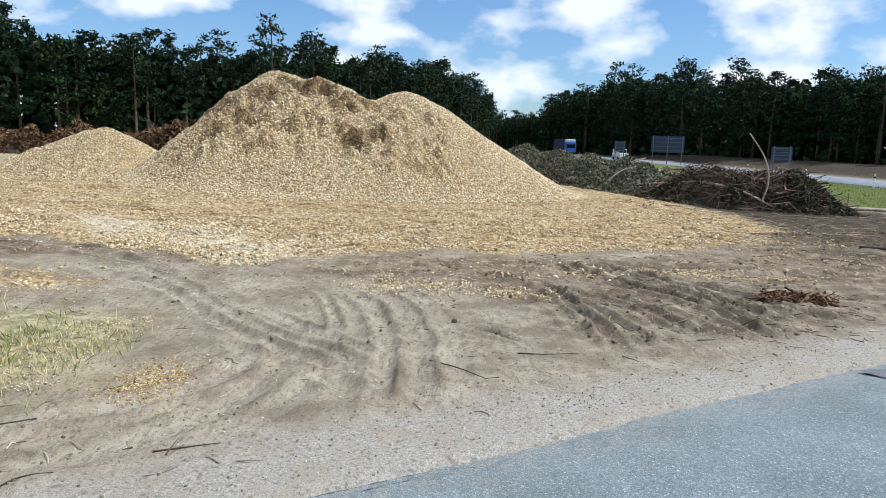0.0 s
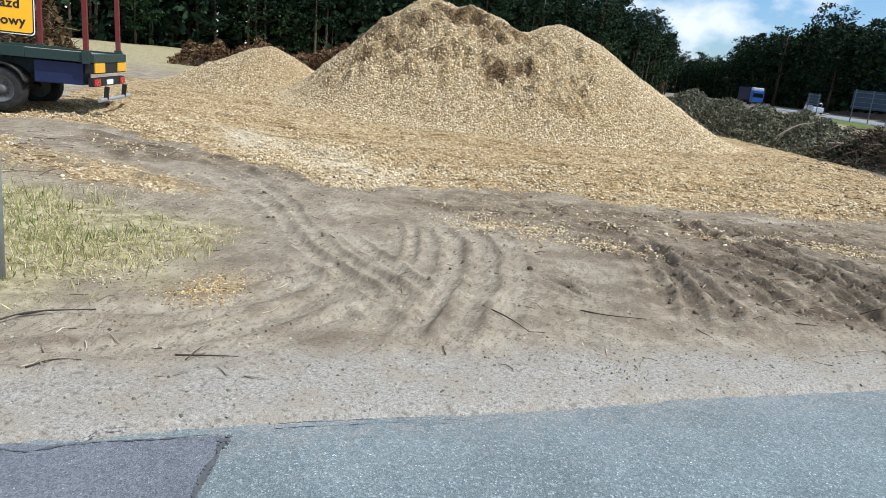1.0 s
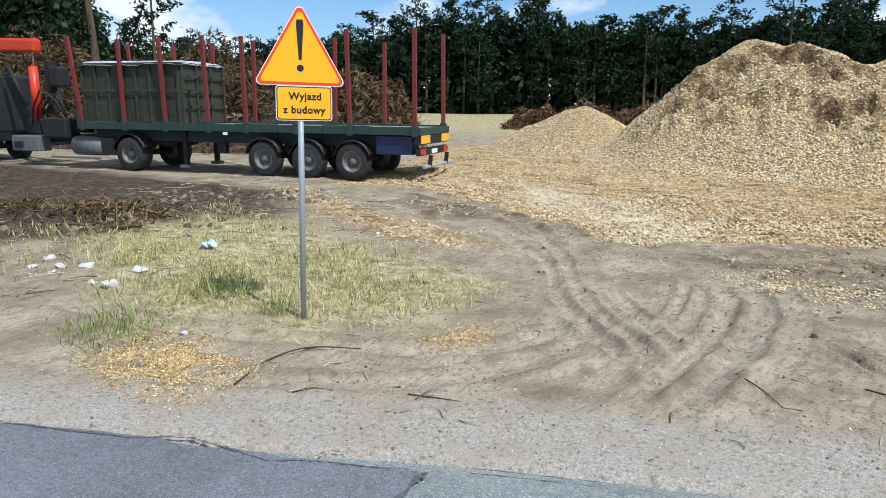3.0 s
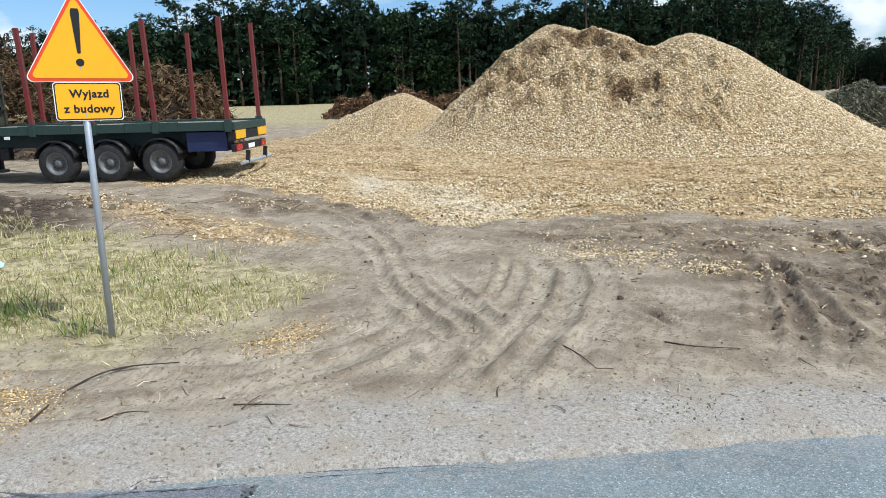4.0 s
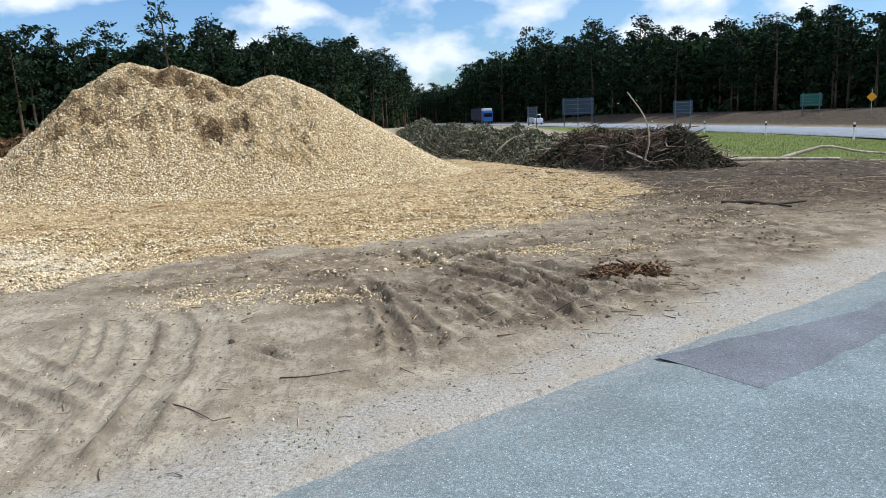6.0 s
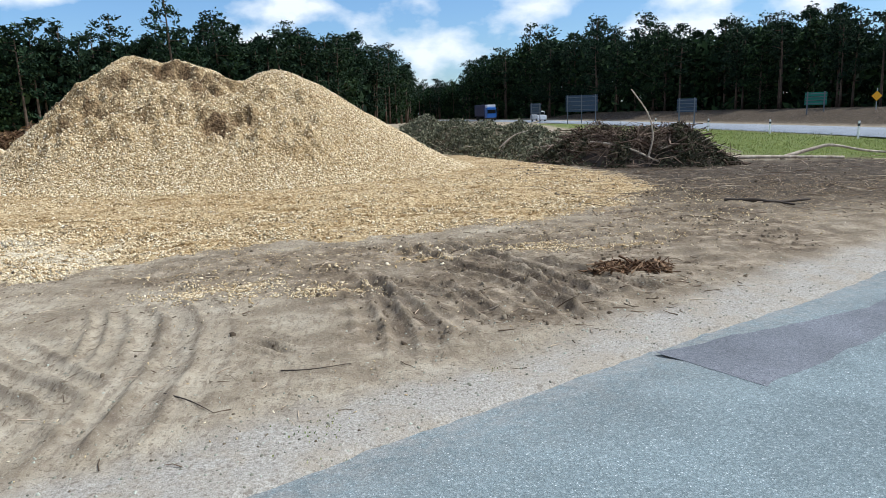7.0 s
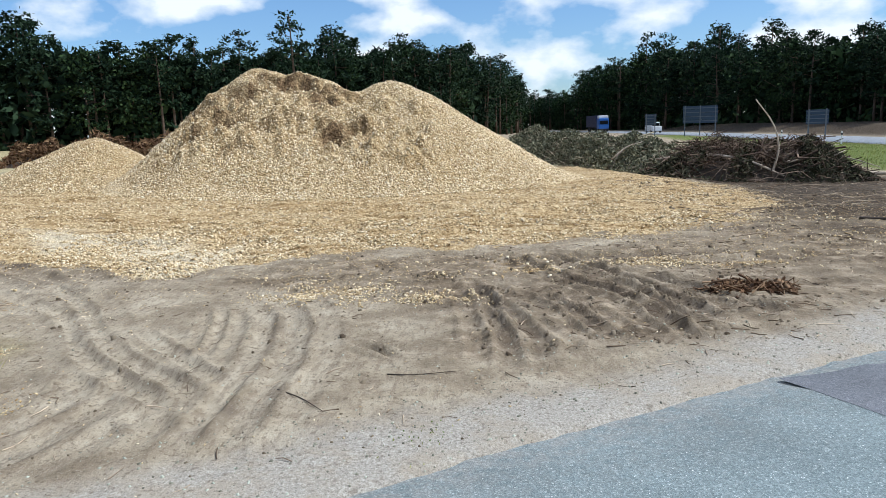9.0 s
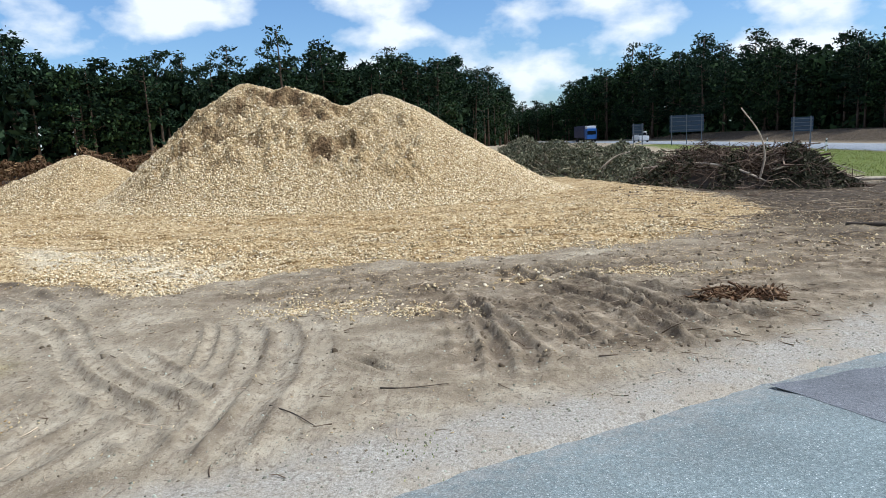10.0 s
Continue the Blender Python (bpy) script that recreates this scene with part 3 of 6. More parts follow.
gx = lines([(-2600, 400), (-600, 60), (-180, 8), (-60, 1.5), (-24, 0.4), (-10, 0.12), (-5.5, 0.045), (-3.4, 0.036), (4.6, 0.045), (6.5, 0.10), (11, 0.35), (26, 1.0), (60, 4), (180, 60), (600, 400), (2600, 1)])
gy = lines([(-2600, 400), (-600, 60), (-120, 10), (-20, 2), (2, 0.12), (3.4, 0.045), (5.2, 0.036), (10.6, 0.05), (13.0, 0.06), (18, 0.10), (22, 0.25), (28, 0.6), (60, 2.5), (180, 20), (600, 400), (2600, 1)])
X, Y = np.meshgrid(gx, gy)
xr, yr = X.ravel(), Y.ravel()
zr = ground_z(xr, yr)
gc, gm, gg, gs, gr = cover(xr, yr)
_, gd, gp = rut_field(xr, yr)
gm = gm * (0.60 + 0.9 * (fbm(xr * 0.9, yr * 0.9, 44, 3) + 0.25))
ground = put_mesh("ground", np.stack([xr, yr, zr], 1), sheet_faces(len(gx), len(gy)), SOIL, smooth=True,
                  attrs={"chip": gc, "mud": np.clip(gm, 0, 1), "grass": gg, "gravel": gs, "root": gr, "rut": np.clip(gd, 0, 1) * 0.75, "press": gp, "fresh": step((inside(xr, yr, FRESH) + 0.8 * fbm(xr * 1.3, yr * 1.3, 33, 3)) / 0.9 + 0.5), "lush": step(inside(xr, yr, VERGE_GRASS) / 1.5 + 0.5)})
tagged(ground, "sandy construction yard ground with tyre ruts, mud and strewn chips", "ground", kind="structure")


# ---- near road ----
def road_strip(name, mat, u0, u1, v0, v1, z, su=0.12, sv=0.1, label="", ragged=True, cut=None):
    us, vs = np.arange(u0, u1 + 1e-6, su), np.linspace(0, 1, max(2, int((v1 - v0) / sv)))
    U, K = np.meshgrid(us, vs)
    top = edge_v(U) if ragged else np.full(U.shape, v1)
    V = v0 + (top - v0) * K
    zz = z + 0.005 * fbm(U * 0.4, V * 0.4, 71, 2) - np.where(K > 0.999, 0.05, 0.0)
    x, y = DX * U - DY * V, DY * U + DX * V
    dust = step((0.55 - (top - V)) / 0.5)
    dust = np.maximum(dust, 0.45 * step((1.5 - (top - V)) / 1.4)) * 0.75
    ob = put_mesh(name, np.stack([x.ravel(), y.ravel(), zz.ravel()], 1), sheet_faces(len(us), len(vs)), mat, smooth=True, attrs={"dust": dust.ravel()})
    return tagged(ob, label, "road", kind="structure")


road_strip("road_near", ASPHALT, -60, 60, -3.5, 4.1, 0.0, sv=0.45, label="worn blue-grey asphalt road with a ragged gritty edge")


def plan_patch(name, pts, mat, z, label, thick=0.001):
    bm = bmesh.new()
    ring = []
    for (ax, ay), (bx, by) in zip(pts, pts[1:] + pts[:1]):
        n = max(2, int(math.hypot(bx - ax, by - ay) / 0.12))
        for k in range(n):
            t = k / n
            x, y = ax + (bx - ax) * t, ay + (by - ay) * t
            w = 0.05 * float(fbm(np.array([x * 5]), np.array([y * 5]), 77, 2)[0])
            ring.append(bm.verts.new((x + w, y - w, z)))
    f = bm.faces.new(ring)
    if f.normal.z < 0:
        f.normal_flip()
    res = bmesh.ops.extrude_face_region(bm, geom=[f])
    bmesh.ops.translate(bm, vec=(0, 0, thick), verts=[g for g in res["geom"] if isinstance(g, bmesh.types.BMVert)])
    bmesh.ops.recalc_face_normals(bm, faces=bm.faces)
    return tagged(part(name, bm, mat), label, "road patch", kind="structure")


plan_patch("road_patch", [(4.28, 7.10), (4.80, 6.17), (5.79, 6.71), (9.5, 8.75), (9.3, 9.25), (6.95, 7.95)], ASPHALT_OLD, 0.002, "darker smooth asphalt patch set into the road")
plan_patch("road_patch", [(-1.05, 3.95), (-0.84, 3.36), (-0.3, 1.9), (-9.0, -3.2), (-12.0, -2.9), (-3.70, 2.52), (-2.97, 2.97), (-2.11, 3.38), (-1.72, 3.55)], ASPHALT_OLD, 0.002, "older dark asphalt stretch with a cracked edge")


# ---- chip heaps ----
LEDGES = [(-5.1, 29.3, 1.2, 0.80), (-3.5, 27.0, 0.45, 0.85), (-2.7, 27.3, 0.6, 0.75), (-7.3, 28.7, 0.6, 0.50), (-7.7, 27.5, 0.8, 0.45), (-9.2, 28.9, 0.6, 0.42), (-6.2, 27.1, 0.4, 0.30),
          (-8.7, 26.9, 0.4, 0.25), (-4.1, 28.5, 0.6, 0.45), (-10.1, 29.7, 0.5, 0.36), (-3.4, 29.4, 0.7, 0.40), (-6.6, 29.6, 0.4, 0.42), (-5.2, 27.6, 0.4, 0.25), (-6.9, 26.3, 0.5, 0.22)]
bump_rng = random.Random(17)
BUMPS = [(bump_rng.uniform(-11.5, 0.3), bump_rng.uniform(25.8, 30.0), bump_rng.uniform(0.14, 0.38), bump_rng.uniform(0.10, 0.34)) for _ in range(230)]


HEAP_SIZE = 0.89


def heap_plan(x, y):
    """The heaps' own plan, drawn a little larger than they stand."""
    return (x - 0.9) / HEAP_SIZE + 0.9, (y - 0.8) / HEAP_SIZE + 0.8


def big_heap_z(x, y):
    """Height of the large heap above the yard."""
    x, y = heap_plan(x, y)

    def cone(px, py, top, sx_l, sx_r, sf, sb, rnd):
        dx, dy = x - px, y - py
        d = np.sqrt((dx * np.where(dx < 0, sx_l, sx_r)) ** 2 + (dy * np.where(dy < 0, sf, sb)) ** 2 + rnd ** 2) - rnd
        return top - d
    a = cone(-7.27, 30.4, 5.0, 0.90, 0.56, 0.86, 0.7, 0.45)
    b = cone(-1.81, 30.6, 4.33, 0.68, 0.63, 0.76, 0.7, 0.55)
    c = cone(-5.10, 30.2, 4.58, 0.6, 0.6, 0.80, 0.7, 0.5)
    k = 0.22
    h = k * np.log(np.exp(a / k) + np.exp(b / k) + np.exp(c / k))
    rough = step((h - 0.4) / 1.3) * step((1.2 - x) / 2.5) * step((x + 12.5) / 2)
    crest = step((30.2 - y) / 0.8)
    h = h + rough * (0.16 * fbm(x * 1.3, y * 1.3, 106, 3) + 0.20 * crest * np.maximum(0, fbm(x * 2.6, y * 2.6, 107, 3))) + 0.12 * fbm(x * 0.6, y * 0.6, 113, 2) + 0.05 * fbm(x * 3, y * 3, 115, 3)
    # clods and slipped ledges with steep fronts
    for px, py, half, up in LEDGES:
        yc = py + 0.5 * fbm(x * 1.3, y * 0 + py, 119, 3) + 0.16 * fbm(x * 3.5, y * 0 + px, 121, 3)
        wide = np.exp(-((x - px) / half) ** 4) * (0.7 + 0.9 * fbm(x * 2.2, y * 2.2, 122, 2))
        rel = y - yc
        up = up * step((h - 0.3) / 0.8)
        h = h + wide * up * (0.42 * step((rel + 0.05) / 0.10) * np.exp(-(np.maximum(rel, 0) / 0.6) ** 1.5) - 0.75 * step((0.06 - rel) / 0.12) * np.exp(-(np.maximum(-rel, 0) / 0.42) ** 1.6))
    lump = 0 * x
    for px, py, rad, up in BUMPS:
        lump = np.maximum(lump, up * np.exp(-(((x - px) ** 2 + ((y - py) * 1.4) ** 2) / rad ** 2) ** 1.5))
    h = h + lump * step((29.6 - y) / 0.8) * step((x + 11.0) / 2.0) * step((h - 0.5) / 1.0) * (1 + 1.2 * fbm(x * 4, y * 4, 127, 2))
    toe = 0.35
    return HEAP_SIZE * (toe * np.log1p(np.exp((h - 0.08) / toe)) - 0.10 + 0.02 * fbm(x * 6, y * 6, 117, 2))


def small_heap_z(x, y):
    x, y = heap_plan(x, y)
    dx, dy = x + 14.78, y - 31.0
    d1 = np.sqrt((dx * np.where(dx < 0, 0.467, 0.572)) ** 2 + (dy * 0.62) ** 2 + 0.16) - 0.4
    h = 2.18 - d1 + 0.18 * fbm(x * 0.9, y * 0.9, 123, 3) + 0.06 * fbm(x * 3, y * 3, 124, 2)
    toe = 0.25
    return HEAP_SIZE * (toe * np.log1p(np.exp((h - 0.05) / toe)) - 0.09)


def heap(name, height, x0, x1, y0, y1, cell, mat, label, shade_fn):
    xs, ys = np.arange(x0, x1, cell), np.arange(y0, y1, cell)
    gxx, gyy = np.meshgrid(xs, ys)
    h = height(gxx, gyy)
    z = rise(gxx, gyy) + h
    lift = np.where(h < 0.0, -0.12, 0.0)
    damp_shade = shade_fn(gxx, gyy, h)
    thing = empty(name, pose(0, 0, 0), label, "chip heap")
    put_mesh("mound", np.stack([gxx.ravel(), gyy.ravel(), (z + lift).ravel()], 1), sheet_faces(len(xs), len(ys)), mat, thing, smooth=False, attrs={"damp_shade": damp_shade.ravel()})
    return thing


# mask of the shade painted beneath each of LEDGES
def ledge_shade(x, y, h):
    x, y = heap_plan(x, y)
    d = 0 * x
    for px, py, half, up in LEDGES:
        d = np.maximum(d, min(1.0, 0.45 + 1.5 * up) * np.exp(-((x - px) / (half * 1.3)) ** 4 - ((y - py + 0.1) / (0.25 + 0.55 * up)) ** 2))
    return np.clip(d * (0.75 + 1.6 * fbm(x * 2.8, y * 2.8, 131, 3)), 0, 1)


big_heap = heap("wood_chip_heap", big_heap_z, -14, 10, 19, 32.5, 0.07, HEAP, "tall twin-topped heap of pale wood chips with a slipped face", ledge_shade)
small_heap = heap("wood_chip_heap", small_heap_z, -21.5, -7.5, 22, 33, 0.11, HEAP_FRESH, "low heap of fresh pale wood chips", lambda x, y, h: 0 * x)


def chips_on(name, parent, zfun, boxes, rng, size, label, mat=None, slim=(0.3, 0.75), thick=0.006, loose=0.02):
    """Loose chips strewn over a surface."""
    allv, allf, base = [], [], 0
    for x0, x1, y0, y1, count, keep in boxes:
        x, y = rng.uniform(x0, x1, count), rng.uniform(y0, y1, count)
        ok = rng.random(count) < keep(x, y)
        x, y = x[ok], y[ok]
        n = len(x)
        e = 0.05
        z = zfun(x, y)
        nx, ny = -(zfun(x + e, y) - z) / e, -(zfun(x, y + e) - z) / e
        up = np.stack([nx, ny, np.ones(n)], 1)
        up = up / np.linalg.norm(up, axis=1, keepdims=True) + rng.normal(size=(n, 3)) * 0.38
        up /= np.linalg.norm(up, axis=1, keepdims=True)
        ax = np.cross(up, random_dirs(rng, n))
        ax /= np.linalg.norm(ax, axis=1, keepdims=True) + 1e-9
        ay = np.cross(up, ax)
        ln = rng.uniform(0.6, 1.5, (n, 1)) * size
        c = np.stack([x, y, z + 0.4 * loose + rng.uniform(0, loose, n)], 1)
        v, f = slab_arrays(c, ax * ln, ay * ln * rng.uniform(*slim, (n, 1)), up * thick * rng.uniform(0.6, 1.6, (n, 1)))
        allv.append(v)
        allf.append(f + base)
        base += len(v)
    ob = put_mesh(name, np.concatenate(allv), np.concatenate(allf), mat or CHIP, parent)
    return tagged(ob, label, "" if parent else "wood chips", kind="stuff")


def heap_top(fn):
    return lambda x, y: rise(x, y) + fn(x, y)


rng = np.random.default_rng(7)
chips_on("chip_layer", big_heap, heap_top(big_heap_z), [(-12, 7.5, 20.5, 27.9, 60000, lambda x, y: (big_heap_z(x, y) > 0.05) * (1.0 - 0.9 * ledge_shade(x, y, big_heap_z(x, y))))], rng, 0.029, "")
chips_on("chip_layer", small_heap, heap_top(small_heap_z), [(-19.5, -8.5, 23, 28.6, 16000, lambda x, y: (small_heap_z(x, y) > 0.05) * 1.0)], rng, 0.028, "")


def keep_ground(x, y):
    c = cover(x, y)[0]
    c = c * (1 - 0.8 * np.clip(rut_field(x, y)[1], 0, 1)) * np.clip(0.75 + 1.3 * fbm(x * 0.7, y * 1.4, 141, 3), 0.25, 1)
    return np.clip(c, 0, 1) ** 2.5 * (big_heap_z(x, y) < 0.15) * (small_heap_z(x, y) < 0.15)


def keep_stray(x, y):
    return np.clip(0.03 + 0.6 * step((inside(x, y, CHIPS) + 3.5) / 3.5) ** 2 * np.clip(0.5 + 2 * fbm(x * 0.8, y * 1.6, 61, 3), 0.1, 1), 0, 1) * (road_v(x, y) > 4.6)


chips_on("strewn_chips", None, ground_z, [(-13, 9.5, 11.2, 17, 52000, keep_ground), (-14, 10, 17, 26.5, 24000, keep_ground), (-17, -4, 8, 14.5, 11000, keep_ground)],
         rng, 0.021, "pale wood chips strewn thickly over the yard")
chips_on("strewn_chips", None, ground_z, [(-5.6, 12, 7.5, 13.8, 44000, keep_ground), (-9, 13, 5, 19, 36000, keep_stray), (-8.5, -3.2, 5.0, 9.5, 9000, lambda x, y: np.clip(0.1 + 2.2 * fbm(x * 0.9, y * 1.5, 77, 3), 0.02, 0.8))],
         rng, 0.0095, "thin scatter of small wood chips on sand and mud", None, (0.2, 0.5), 0.003, 0.008)
def chip_drift(px, py, rx, ry):
    return lambda x, y: 0.9 * np.exp(-(((x - px) / rx) ** 2 + ((y - py) / ry) ** 2) ** 1.3) * np.clip(0.55 + 2.2 * fbm(x * 3, y * 3, 63, 3), 0.02, 1)


chips_on("strewn_chips", None, ground_z, [(-1.6, 1.0, 9.6, 11.6, 7000, chip_drift(-0.3, 10.6, 0.85, 0.55)), (0.4, 1.9, 9.6, 10.7, 4500, chip_drift(1.13, 10.15, 0.5, 0.28)), (3.2, 5.4, 11.6, 12.8, 3000, chip_drift(4.3, 12.2, 0.9, 0.35))],
         rng, 0.014, "small drifts of pale wood chips on the mud", None, (0.25, 0.6), 0.004, 0.012)
chips_on("spilled_chips", None, ground_z, [(-5.4, -3.0, 3.2, 4.8, 42000, lambda x, y: 0.95 * np.exp(-(((x + 4.02) / 0.72) ** 2 + ((y - 3.88) / 0.42) ** 2) ** 1.2) * np.clip(0.8 + 2 * fbm(x * 4, y * 4, 5, 2), 0.1, 1))],
         rng, 0.0085, "thin spill of orange-brown chips beside the road", AMBER, (0.18, 0.45), 0.002, 0.006)
chips_on("spilled_chips", None, ground_z, [(-3.2, -2.0, 5.6, 7.1, 9000, lambda x, y: 0.8 * np.exp(-((x + 2.46) / 0.22) ** 2 - ((y - 6.12) / 0.45) ** 2))],
         rng, 0.0085, "thin spill of orange-brown chips at the grass edge", AMBER, (0.18, 0.45), 0.002, 0.006)


# ---- main road ----
HIGHWAY = smooth_line([(31.5, 6), (33.5, 30), (35.2, 55), (36.0, 90), (34.8, 130), (30.0, 190), (20.0, 270), (6.0, 360)], 8)


def ribbon(name, line, half, z, mat, label, off=0.0, category="road"):
    t = np.gradient(line, axis=0)
    t /= np.linalg.norm(t, axis=1, keepdims=True)
    nrm = np.stack([t[:, 1], -t[:, 0]], 1)
    vs = []
    for k, dz in ((-1.0, -0.05), (-0.98, 0), (0.98, 0), (1.0, -0.05)):
        p = line + nrm * (off + k * half)
        vs.append(np.column_stack([p, rise(p[:, 0], p[:, 1]) * 0 + z + dz]))
    v = np.stack(vs, 1).reshape(-1, 3)
    ob = put_mesh(name, v, sheet_faces(4, len(line)), mat, attrs={"dust": np.zeros(len(v))})
    return tagged(ob, label, category, kind="structure")


ribbon("road_main", HIGHWAY, 3.9, 0.10, ASPHALT_FAR, "pale asphalt main road beyond the yard")


# ---- trees ----
def tree_meshes(seed, height, crown_from, radius, clumps, leaf, kind, gaps=0.25):
    """Trunk with limbs, and a crown of needle or leaf clumps, as two meshes."""
    r = np.random.default_rng(seed)
    sway = r.normal(size=2) * 0.25
    hs = np.linspace(0, 1, 8)
    trunk = np.stack([sway[0] * hs ** 2, sway[1] * hs ** 2, hs * height], 1)
    bm = bmesh.new()
    ring_tube(bm, [tuple(p) for p in trunk], [0.19 * (1 - 0.85 * k) * height / 13 + 0.015 for k in hs], 7)
    cent, dirs = [], []
    n_limbs = clumps // 3
    for i in range(n_limbs):
        k = crown_from + (1 - crown_from) * (i + r.random()) / n_limbs
        at = np.array([sway[0] * k * k, sway[1] * k * k, k * height])
        a = r.uniform(0, 2 * np.pi)
        rel = (k - crown_from) / (1 - crown_from)
        if kind == "pine":
            reach = radius * (0.35 + 0.65 * math.sin(math.pi * min(1, 0.25 + 0.75 * rel)) ** 0.7) * r.uniform(0.55, 1.15)
            lift = r.uniform(-0.05, 0.45)
        else:
            reach = radius * math.sin(math.pi * (0.12 + 0.83 * rel)) ** 0.6 * r.uniform(0.55, 1.1)
            lift = r.uniform(0.0, 0.6)
        end = at + reach * np.array([math.cos(a), math.sin(a), lift])
        if i % 3 == 0:
            ring_tube(bm, [tuple(at), tuple((at + end) / 2 + r.normal(size=3) * 0.1), tuple(end)], [0.055, 0.035, 0.012], 4)
        for q in (0.55, 0.8, 1.0):
            if r.random() > gaps:
                cent.append(at + (end - at) * q + r.normal(size=3) * 0.22)
    cent.append(trunk[-1] + [0, 0, 0.1])
    cent = np.array(cent)
    per = leaf[2]
    c = np.repeat(cent, per, 0) + r.normal(size=(len(cent) * per, 3)) * leaf[0] * np.array([1, 1, 0.6])
    d = random_dirs(r, len(c)) + (c - np.repeat(cent, per, 0)) * 1.2
    d /= np.linalg.norm(d, axis=1, keepdims=True)
    s = np.cross(d, random_dirs(r, len(c)))
    s /= np.linalg.norm(s, axis=1, keepdims=True) + 1e-9
    ln = leaf[1] * r.uniform(0.6, 1.4, (len(c), 1))
    v, f = blade_arrays(c, d * ln, s * ln * leaf[3])
    return bm, v, f


def make_tree(name, seed, height, crown_from, radius, clumps, leaf, kind, mat, bark, label, category, gaps=0.25):
    bm, v, f = tree_meshes(seed, height, crown_from, radius, clumps, leaf, kind, gaps)
    thing = empty(name, pose(0, -300 - seed, 0), label, category, "trees of the forest edge")
    part("trunk", bm, bark, thing, smooth=True)
    put_mesh("crown", v, f, mat, thing)
    return thing


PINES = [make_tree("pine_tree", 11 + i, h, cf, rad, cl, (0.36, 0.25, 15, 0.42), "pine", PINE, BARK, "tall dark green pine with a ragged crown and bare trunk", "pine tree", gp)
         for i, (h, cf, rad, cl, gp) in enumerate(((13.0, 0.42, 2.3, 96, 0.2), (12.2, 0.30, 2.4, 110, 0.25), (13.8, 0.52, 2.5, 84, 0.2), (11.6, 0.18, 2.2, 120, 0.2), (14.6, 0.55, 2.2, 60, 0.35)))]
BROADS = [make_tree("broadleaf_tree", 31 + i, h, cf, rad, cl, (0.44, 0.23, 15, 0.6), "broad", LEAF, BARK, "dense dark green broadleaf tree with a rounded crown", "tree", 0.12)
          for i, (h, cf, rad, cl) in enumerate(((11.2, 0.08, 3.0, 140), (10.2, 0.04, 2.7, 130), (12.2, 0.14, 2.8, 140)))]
FOREST_LEFT = smooth_line([(-46, 2), (-50, 18), (-76, 40), (-74, 68), (-56, 88), (-38, 98), (-20, 110), (-2, 140), (11, 190), (16, 250), (14, 330)], 6)
FOREST_RIGHT = smooth_line([(56, 30), (54, 60), (54, 90), (51, 125), (46, 170), (38, 230), (26, 290), (14, 350)], 6)
tree_rng = np.random.default_rng(5)


def along_line(line, gap_fn, depth):
    """Places along a forest edge, row by row."""
    seg = np.linalg.norm(np.diff(line, axis=0), axis=1)
    run = np.concatenate([[0], np.cumsum(seg)])
    s, out = 0.0, []
    while s < run[-1]:
        p = np.array([np.interp(s, run, line[:, 0]), np.interp(s, run, line[:, 1])])
        q = np.array([np.interp(s + 1, run, line[:, 0]), np.interp(s + 1, run, line[:, 1])])
        t = (q - p) / (np.linalg.norm(q - p) + 1e-9)
        out.append(p + np.array([-t[1], t[0]]) * depth * tree_rng.uniform(0, 1))
        s += gap_fn(p) * tree_rng.uniform(0.6, 1.4)
    return out


def plant(places, size, share_pine):
    for x, y in places:
        kinds = PINES if tree_rng.random() < share_pine else BROADS
        src = kinds[int(tree_rng.integers(len(kinds)))]
        k = size(x, y) * tree_rng.uniform(0.88, 1.10)
        z = float(rise(np.array([x]), np.array([y]))[0]) - 0.05
        ob = copy_thing(src, pose(x, y, z, 0, 0, tree_rng.uniform(0, 360)))
        ob.scale = (k * 1.05, k * 1.05, k * tree_rng.uniform(0.94, 1.08))


def left_size(x, y):
    return float(np.interp(y, (20, 30, 42, 60, 72, 80, 90, 100, 110, 125, 150, 170, 200, 330), (1.2, 0.85, 0.66, 0.70, 0.90, 1.06, 1.14, 1.04, 1.09, 1.26, 1.32, 1.24, 1.18, 1.1)))


def right_size(x, y):
    return float(np.interp(y, (60, 70, 80, 98, 108, 124, 140, 155, 192, 212, 244, 270, 350), (0.66, 0.72, 0.82, 0.92, 0.97, 1.04, 1.12, 1.34, 1.62, 1.5, 1.45, 1.08, 1.0)))


plant(along_line(FOREST_LEFT, lambda p: 2.2 if p[1] < 130 else 4.2, 5.0), left_size, 0.68)
plant(along_line(FOREST_LEFT, lambda p: 3.2 if p[1] < 130 else 6.0, 11.0), left_size, 0.85)
plant(along_line(FOREST_RIGHT, lambda p: 2.5 if p[1] < 130 else 4.4, -5.0), right_size, 0.5)
plant(along_line(FOREST_RIGHT, lambda p: 3.4 if p[1] < 130 else 6.0, -11.0), right_size, 0.7)
plant([(-43 - 2.2 * (i % 5) + 1.3 * (i % 2), 6 + 1.5 * i) for i in range(11)], lambda x, y: 1.35, 0.7)
lone = copy_thing(PINES[4], pose(-51.0, 29.0, 0.9, 0, 0, 120))
lone.scale = (0.8, 0.8, 0.8)
tagged(lone, "slender pine standing alone before the forest")
lone = copy_thing(PINES[4], pose(-24.6, 103.0, 0.8, 0, 0, 40))
lone.scale = (1.25, 1.25, 1.22)
tagged(lone, "tall thin pine standing above the forest edge")
for src in PINES + BROADS:
    for o in (*src.children_recursive, src):
        bpy.data.objects.remove(o)


